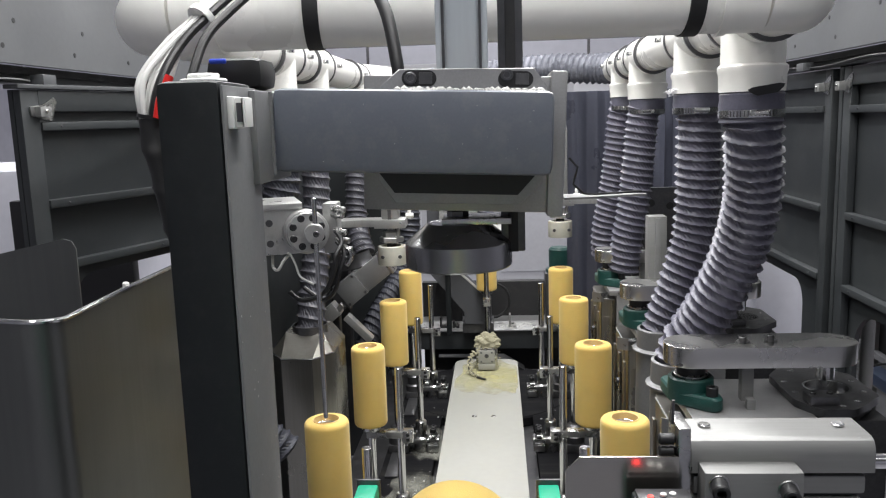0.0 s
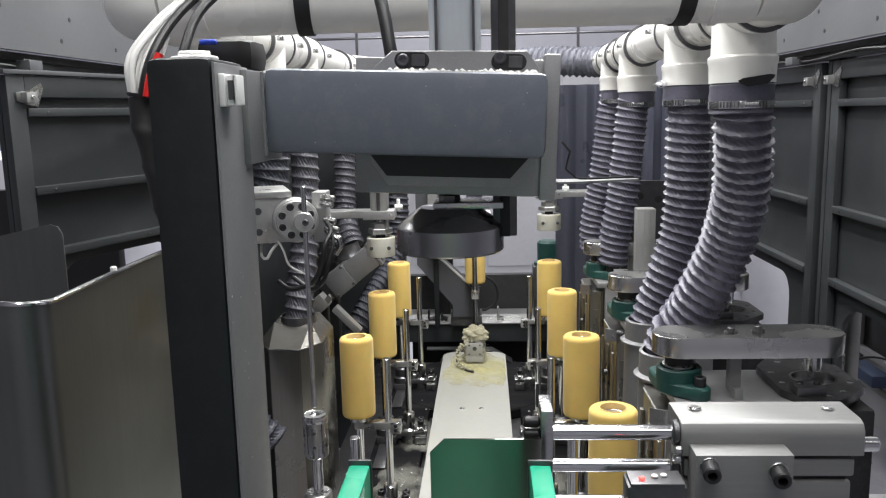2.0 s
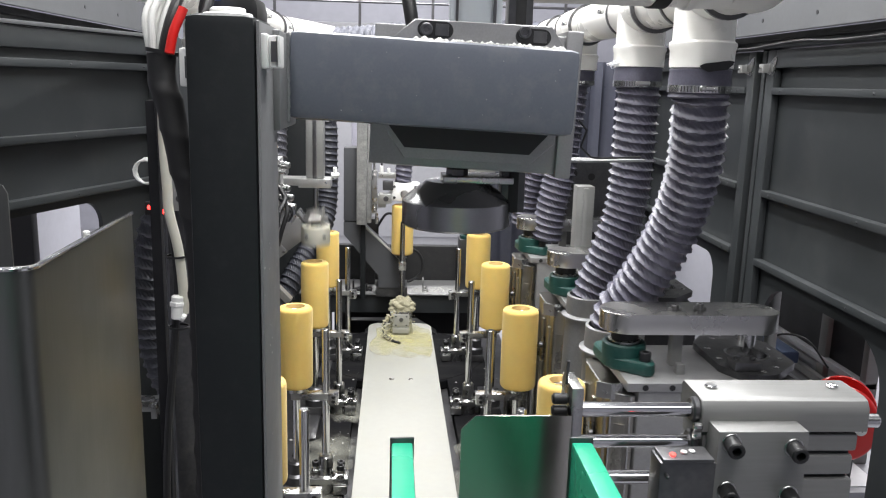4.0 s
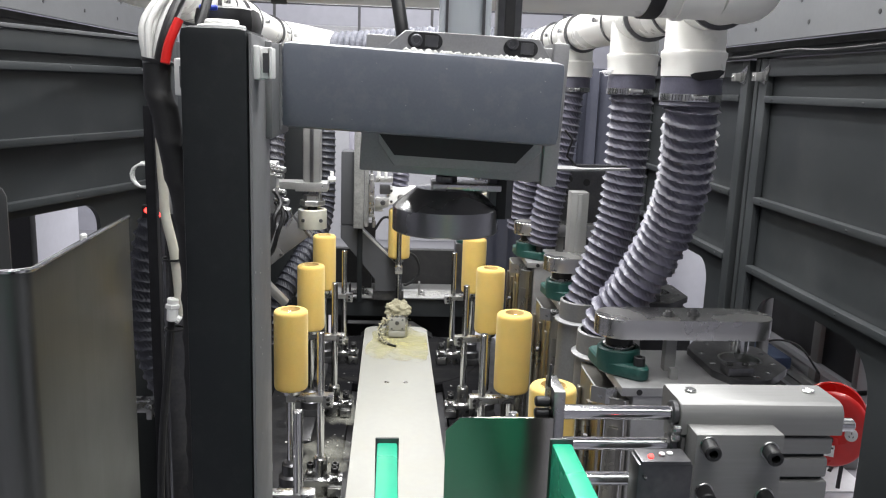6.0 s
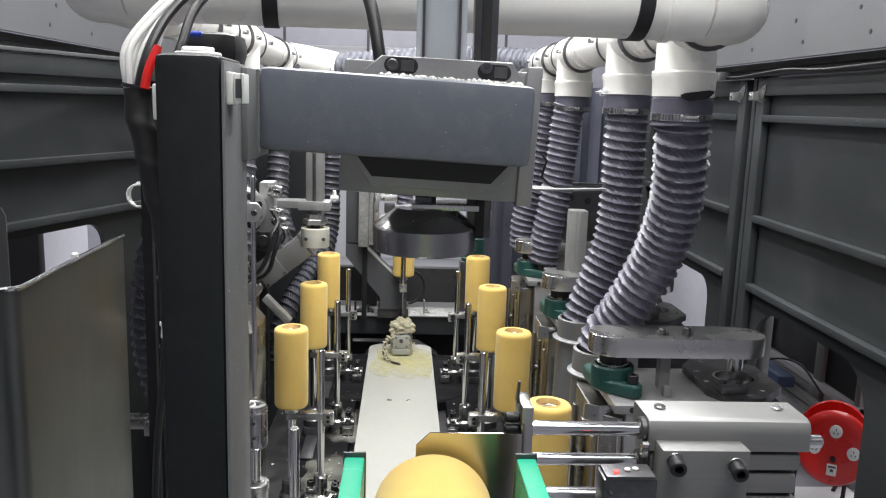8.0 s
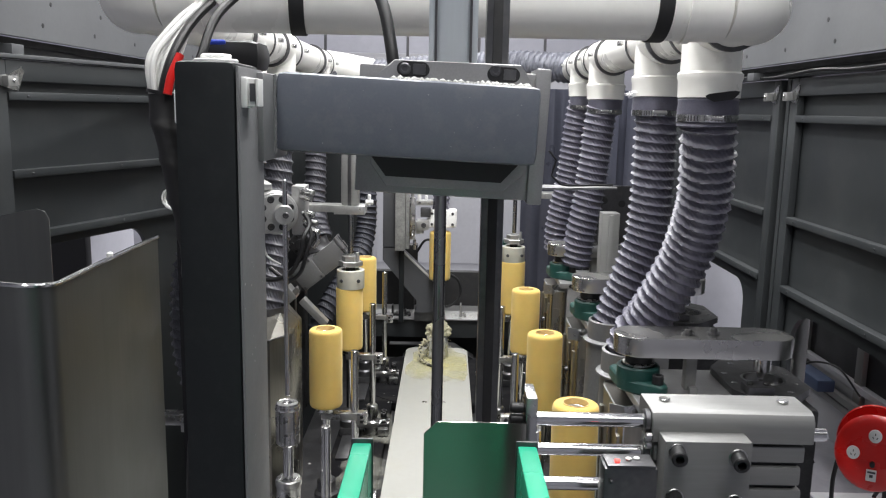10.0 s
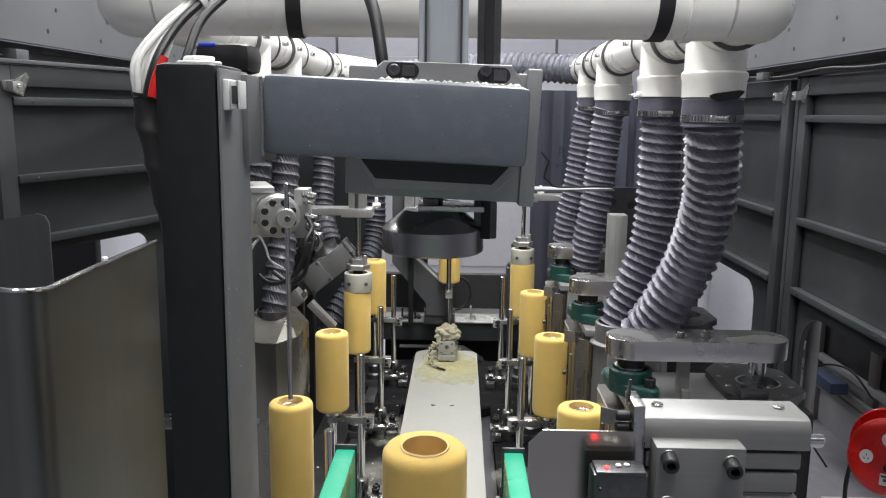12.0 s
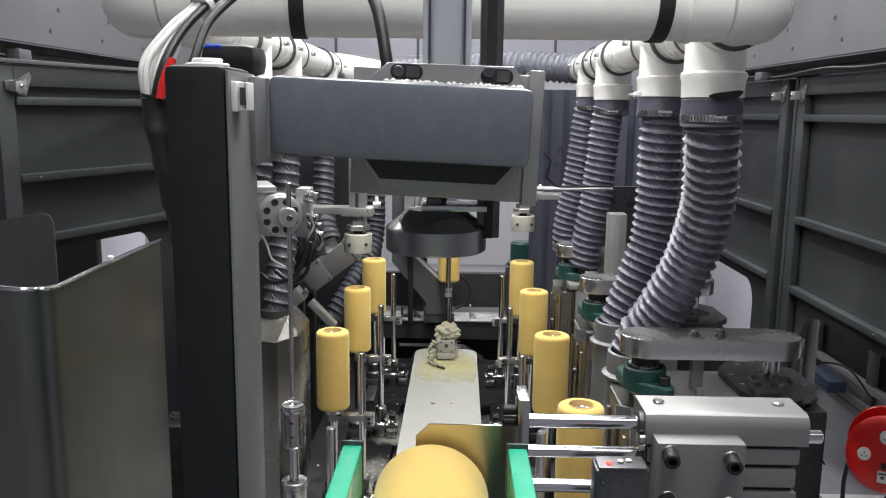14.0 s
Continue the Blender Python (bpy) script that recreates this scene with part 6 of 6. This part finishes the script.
cable_reel()
sp = thing("door_profile", "silver rounded profile standing outside the door opening", "profile", (1.02, 2.2, 0))
part("upright", G().rod((1.02, 2.2, 0), (1.02, 2.2, 1.1), 0.017, 20), ALU, sp)
st = thing("low_bench", "low grey bench outside the machine", "bench", (1.3, 2.5, 0))
part("top", G().box(1.02, 2.2, 2.1, 3.66, 0.46, 0.498, 0.004), FLOOR, st)
for x in (1.06, 2.1):
    for y in (2.15, 3.3):
        part("leg", G().box(x, x + 0.04, y, y + 0.04, 0, 0.46, 0.002), POST, st)
solo("paper_sheet", G().box(1.12, 1.36, 2.13, 2.28, 0.4985, 0.502, 0.001, ), PAPER, "crumpled white paper lying on the bench", "paper")
for x, w in ((0.0, 0.05), (-0.075, 0.022)):
    solo("loose_profile", G().box(-w / 2, w / 2, 0, 0.86, 0, 0.035, 0.003, pose(1.505 + x, 2.75, 0.4985, 0, 0, -15)).box(-w / 2 + 0.008, -w / 2 + 0.014, 0, 0.86, 0.034, 0.037, 0.001, pose(1.505 + x, 2.75, 0.4985, 0, 0, -15)), ALU, "silver aluminium profile lying on the bench", "profile")
solo("cable", G().tube([(1.3, 2.25, 0.505), (1.42, 2.4, 0.51), (1.5, 2.55, 0.56), (1.4, 2.6, 0.6), (1.32, 2.45, 0.56), (1.4, 2.35, 0.53), (1.55, 2.45, 0.505)], 0.006, 8), BLACK, "black cable looped on the bench", "cable")
wf = thing("window_frame", "silver aluminium profile frame with dark panes", "frame", (1.4, 2.8, 0.5))
for y, w in ((2.27, 0.03), (2.5, 0.045), (2.9, 0.045), (3.3, 0.045)):
    part("upright", G().box(1.36, 1.40, y, y + w, 0.498, 1.4, 0.004), ALU, wf)
part("sill", G().box(1.352, 1.40, 2.27, 3.35, 0.735, 0.757, 0.003), CABG, wf)
for x, z in ((1.345, 0.64), (1.335, 0.675)):
    part("crossbar", G().box(x, x + 0.02, 2.42, 3.35, z, z + 0.024, 0.003), ALU, wf)
for y0, y1 in ((2.3, 2.499), (2.546, 2.899), (2.946, 3.3)):
    part("pane", G().box(1.376, 1.382, y0, y1, 0.757, 1.4, 0), BLACK, wf)
part("lower_panel", G().box(1.378, 1.386, 2.3, 3.3, 0.498, 0.734, 0), CABG, wf)
solo("blue_box", G().box(1.27, 1.33, 2.6, 2.78, 0.7, 0.74, 0.006), BOXBLUE, "long pale blue box resting on the frame rail", "box")
solo("pale_cabinet", G().box(1.2, 1.9, 3.7, 4.3, 0, 1.08, 0.03), PALE, "pale lilac machine cabinet outside the doors", "cabinet")
solo("pale_cabinet", G().box(-2.6, -1.6, 3.3, 4.2, 0, 1.45, 0.03), PALE, "pale lilac machine cabinet outside the open door", "cabinet")
bk = thing("tool_board", "black rack with hanging cables outside the open door", "rack", (-1.5, 2.9, 0))
part("board", G().box(-1.75, -1.3, 2.95, 3.0, 0, 1.35, 0.005), BLACK, bk)
part("hanging_cable", G().tube([(-1.45, 2.94, 1.3), (-1.43, 2.93, 1.2), (-1.38, 2.93, 1.17), (-1.34, 2.93, 1.25)], 0.005, 8), CABLE, bk)



def motions():
    s_r = [math.pi / 2 * RL + y - YF for y in (1.602, 2.127, 2.66, 3.19)]
    half = math.pi * RL + YB - YF
    stations = [0.0] + s_r + [half] + [2 * half - s for s in reversed(s_r)] + [2 * half]

    def loop(s):
        """Place and outward angle at a length along the chain, from the front end, east side first."""
        s %= 2 * half
        q = math.pi / 2 * RL
        if s < q or s > 2 * half - q:
            a = -90 + math.degrees((s if s < q else s - 2 * half) / RL)
            return CX + RL * math.cos(radians(a)), YF + RL * math.sin(radians(a)), a
        if s < q + YB - YF:
            return CX + RL, YF + s - q, 0
        if s < half + q:
            a = math.degrees((s - q - (YB - YF)) / RL)
            return CX + RL * math.cos(radians(a)), YB + RL * math.sin(radians(a)), a
        return CX - RL, YB - (s - half - q), 180

    step = [(0, 0), (0.1, 0.06), (0.2, 0.19), (0.3, 0.34), (0.4, 0.49), (0.5, 0.64), (0.6, 0.78), (0.7, 0.92), (0.8, 0.99), (0.9, 1)]
    advance = [(0.0, 0.0)] + [(2.6 + t, p) for t, p in step] + [(10.5 + t, 1 + p) for t, p in step] + [(14.0, 2.0)]

    whip = [(0, 0), (0.06, 0.22), (0.19, 0.58), (0.34, 0.65), (0.49, 0.71), (0.64, 0.79), (0.78, 0.87), (0.92, 0.96), (1, 1)]

    def swing(f):
        """The rear wheel whips a carrier round faster than the chain runs."""
        for (a, u), (b, v) in zip(whip, whip[1:]):
            if f <= b:
                return u + (v - u) * (f - a) / (b - a)
        return 1.0

    def along(k, p):
        """Station number, with its fraction, of carrier k after p steps."""
        i = int(math.floor(k + p + 1e-6))
        f = min(1.0, max(0.0, k + p - i))
        if i % 10 == 5:
            f = swing(f)
        elif i % 10 == 4:
            f = 1 - swing(1 - f)
        return i, f

    def lift(k, p):
        """The carriers climb a low cam at the far end of the loop."""
        i, f = along(k, p)
        q = max(0.0, 1 - abs((i + f) % 10 - 5) / 0.35)
        return 0.055 * q * q * (3 - 2 * q)

    def at_station(k, p):
        i, f = along(k, p)
        a, b = stations[i % 10], stations[i % 10 + 1]
        return loop(a + (b - a) * f)

    for k, c in enumerate(CARRIERS):
        rows = []
        for t, p in advance:
            x, y, a = at_station(k, p)
            rows.append((t, pose(x, y, 0.5 + lift(k, p), 0, 0, a)))
        walk(c, rows)

    base = 0.80

    def ride(k, t0=-1, t1=99):
        rows = []
        for t, p in advance:
            if t0 <= t <= t1:
                x, y, a = at_station(k, p)
                rows.append((t, pose(x, y, base + lift(k, p), 0, 0, a)))
        return rows

    def picked(t, a):
        """The finished roller is pushed up over the rod, swung out and dropped; t: the time of the cycle's start."""
        x, y = CX - RL, 1.602
        return [(t + 0.62, pose(x, y, base, 0, 0, a)), (t + 0.7, pose(x, y, base + 0.045, 0, 0, a)), (t + 0.8, pose(x, y, base + 0.165, 0, 0, a)),
                (t + 0.9, pose(x, y - 0.01, base + 0.30, 0, 0, a)), (t + 1.0, pose(x - 0.01, y - 0.01, base + 0.22, 0, 6, 0) @ pose(0, 0, 0, 0, 0, a)),
                (t + 1.1, pose(x - 0.07, y, base + 0.20, 0, 20, 0) @ pose(0, 0, 0, 0, 0, a)), (t + 1.2, pose(x - 0.2, y, base + 0.1, 0, 50, 0) @ pose(0, 0, 0, 0, 0, a)),
                (t + 1.4, pose(x - 0.36, y + 0.05, 0.42, 0, 70, 0) @ pose(0, 0, 0, 0, 0, a)), (t + 1.5, pose(x - 0.37, y + 0.05, 0.36, 0, 80, 0) @ pose(0, 0, 0, 0, 0, a))]

    for k, r in ROLLERS.items():
        if k == 9:
            rows = [(0.0, pose(CX - RL, 1.602, base, 0, 0, 180))] + picked(0.0, 180)
        elif k == 8:
            rows = ride(k, t1=3.5) + picked(3.75, 180)
        elif k == 7:
            rows = ride(k, t1=11.4) + picked(11.5, 180)
        else:
            rows = ride(k)
        if rows[-1][0] < 14.0:
            rows.append((14.0, rows[-1][1]))
        walk(r, rows)

    fx, fy, fz = 0.023, 0.665, 1.287  # far end of a roller lying in the chute

    def lying(dy=0.0):
        return pose(fx, fy + dy, fz, 90, 0, 0)

    def load(t):
        """From lying in the chute to standing below the press, then pushed on to the spindle."""
        x, y = 0.012, 0.90
        return [(t, lying()), (t + 0.1, pose(fx, fy + 0.1, fz - 0.03, 72, 0, 0)), (t + 0.2, pose(0.018, y - 0.0, 1.115, 38, 0, 0)), (t + 0.3, pose(x, y, 1.03, 10, 0, 0)),
                (t + 0.38, pose(x, y, 1.014)), (t + 0.62, pose(x, y, 1.014)), (t + 0.72, pose(x, y, 0.93)), (t + 0.82, pose(CX, y, base))]

    def arriving(t):
        return [(t - 0.35, lying(-0.62)), (t - 0.25, lying(-0.28)), (t, lying())]

    x0, x1, x2, x3 = NEWCOMERS
    walk(x0, [(0.0, lying())] + load(0.2) + ride(0, 2.6))
    late = [(t, pose(*at_station(9, p)[:2], base, 0, 0, at_station(9, p)[2])) for t, p in advance if t >= 10.5]
    walk(x1, [(0.0, lying(-0.62))] + arriving(7.75) + load(8.85) + late)
    walk(x2, [(0.0, lying(-0.92)), (7.45, lying(-0.92)), (7.75, lying(-0.62)), (10.2, lying(-0.62))] + arriving(10.6) + load(11.65) + [(14.0, pose(CX, 0.90, base))])
    walk(x3, [(0.0, lying(-1.22)), (10.3, lying(-1.22)), (10.6, lying(-0.62)), (13.0, lying(-0.62))] + arriving(13.5) + [(14.0, lying())])

    # press head: down and up again
    rows = [(0.0, 0.0)]
    for t in (0.0, 8.65, 11.45):
        rows += [(t + 0.6, 0), (t + 0.7, -0.03), (t + 0.8, -0.125), (t + 0.9, -0.235), (t + 1.0, -0.40), (t + 1.1, -0.43), (t + 1.35, -0.43), (t + 1.5, -0.27), (t + 1.6, -0.175), (t + 1.7, -0.08), (t + 1.8, -0.01), (t + 1.9, 0)]
    rows.append((14.0, 0.0))
    walk(ph, [(t, pose(0.018, 0.9, 1.447 + z)) for t, z in rows])

    # stop slide: back to let a roller pass, then forward
    out = 0.098
    rows = [(0.0, out), (0.62, out), (0.72, out * 0.75), (0.82, 0.01), (0.9, 0), (8.45, 0), (8.55, out * 0.35), (8.65, out), (9.3, out), (9.5, 0), (11.3, 0), (11.4, out * 0.4), (11.5, out), (12.08, out), (12.18, out * 0.6), (12.3, 0), (14.0, 0)]
    walk(sl, [(t, pose(0.1 + d, 0.69, 1.3)) for t, d in rows])

    # grinding heads and chucks close on the spindles
    def press(depth, pairs, ease=0.12):
        rows = [(0.0, 0.0)]
        for a, b in pairs:
            rows += [(a, 0), (a + ease, depth), (b, depth), (b + ease, 0)]
        return rows + [(14.0, 0.0)]

    for g, y in zip(GRINDERS, GRIND_Y):
        walk(g, [(t, pose(0.48 + d, y, 0.46)) for t, d in press(-0.028, ((0.22, 1.2), (3.95, 4.95), (8.87, 9.85), (11.72, 12.7)), 0.18)])
    for c, (x, y) in zip(CUPS, ((-0.288, 2.66), (0.297, 3.19))):
        walk(c, [(t, pose(x, y, 1.14 + d)) for t, d in press(-0.128, ((0.22, 1.72), (3.95, 5.48), (8.85, 10.35), (11.65, 13.15)), 0.13)])

    # pick-up rod and fork
    rows = [(0.0, 0.0)]
    for t in (0.0, 3.75, 11.5):
        rows += [(t + 0.98, 0), (t + 1.05, 6), (t + 1.1, 18), (t + 1.2, 48), (t + 1.3, 68), (t + 1.4, 50), (t + 1.5, 20), (t + 1.65, 3), (t + 1.75, 0)]
    rows.append((14.0, 0.0))
    walk(pr, [(t, pose(LX, 1.585, 1.397, 0, a, 0)) for t, a in rows])
    walk(sf, [(t, pose(-0.42 - d, 1.56, 0.96)) for t, d in [(0.0, 0.16)] + [q for t in (0.0, 3.75, 11.5) for q in ((t + 0.6, 0.16), (t + 0.8, 0.0), (t + 1.35, 0.0), (t + 1.55, 0.16))] + [(14.0, 0.16)]])


motions()
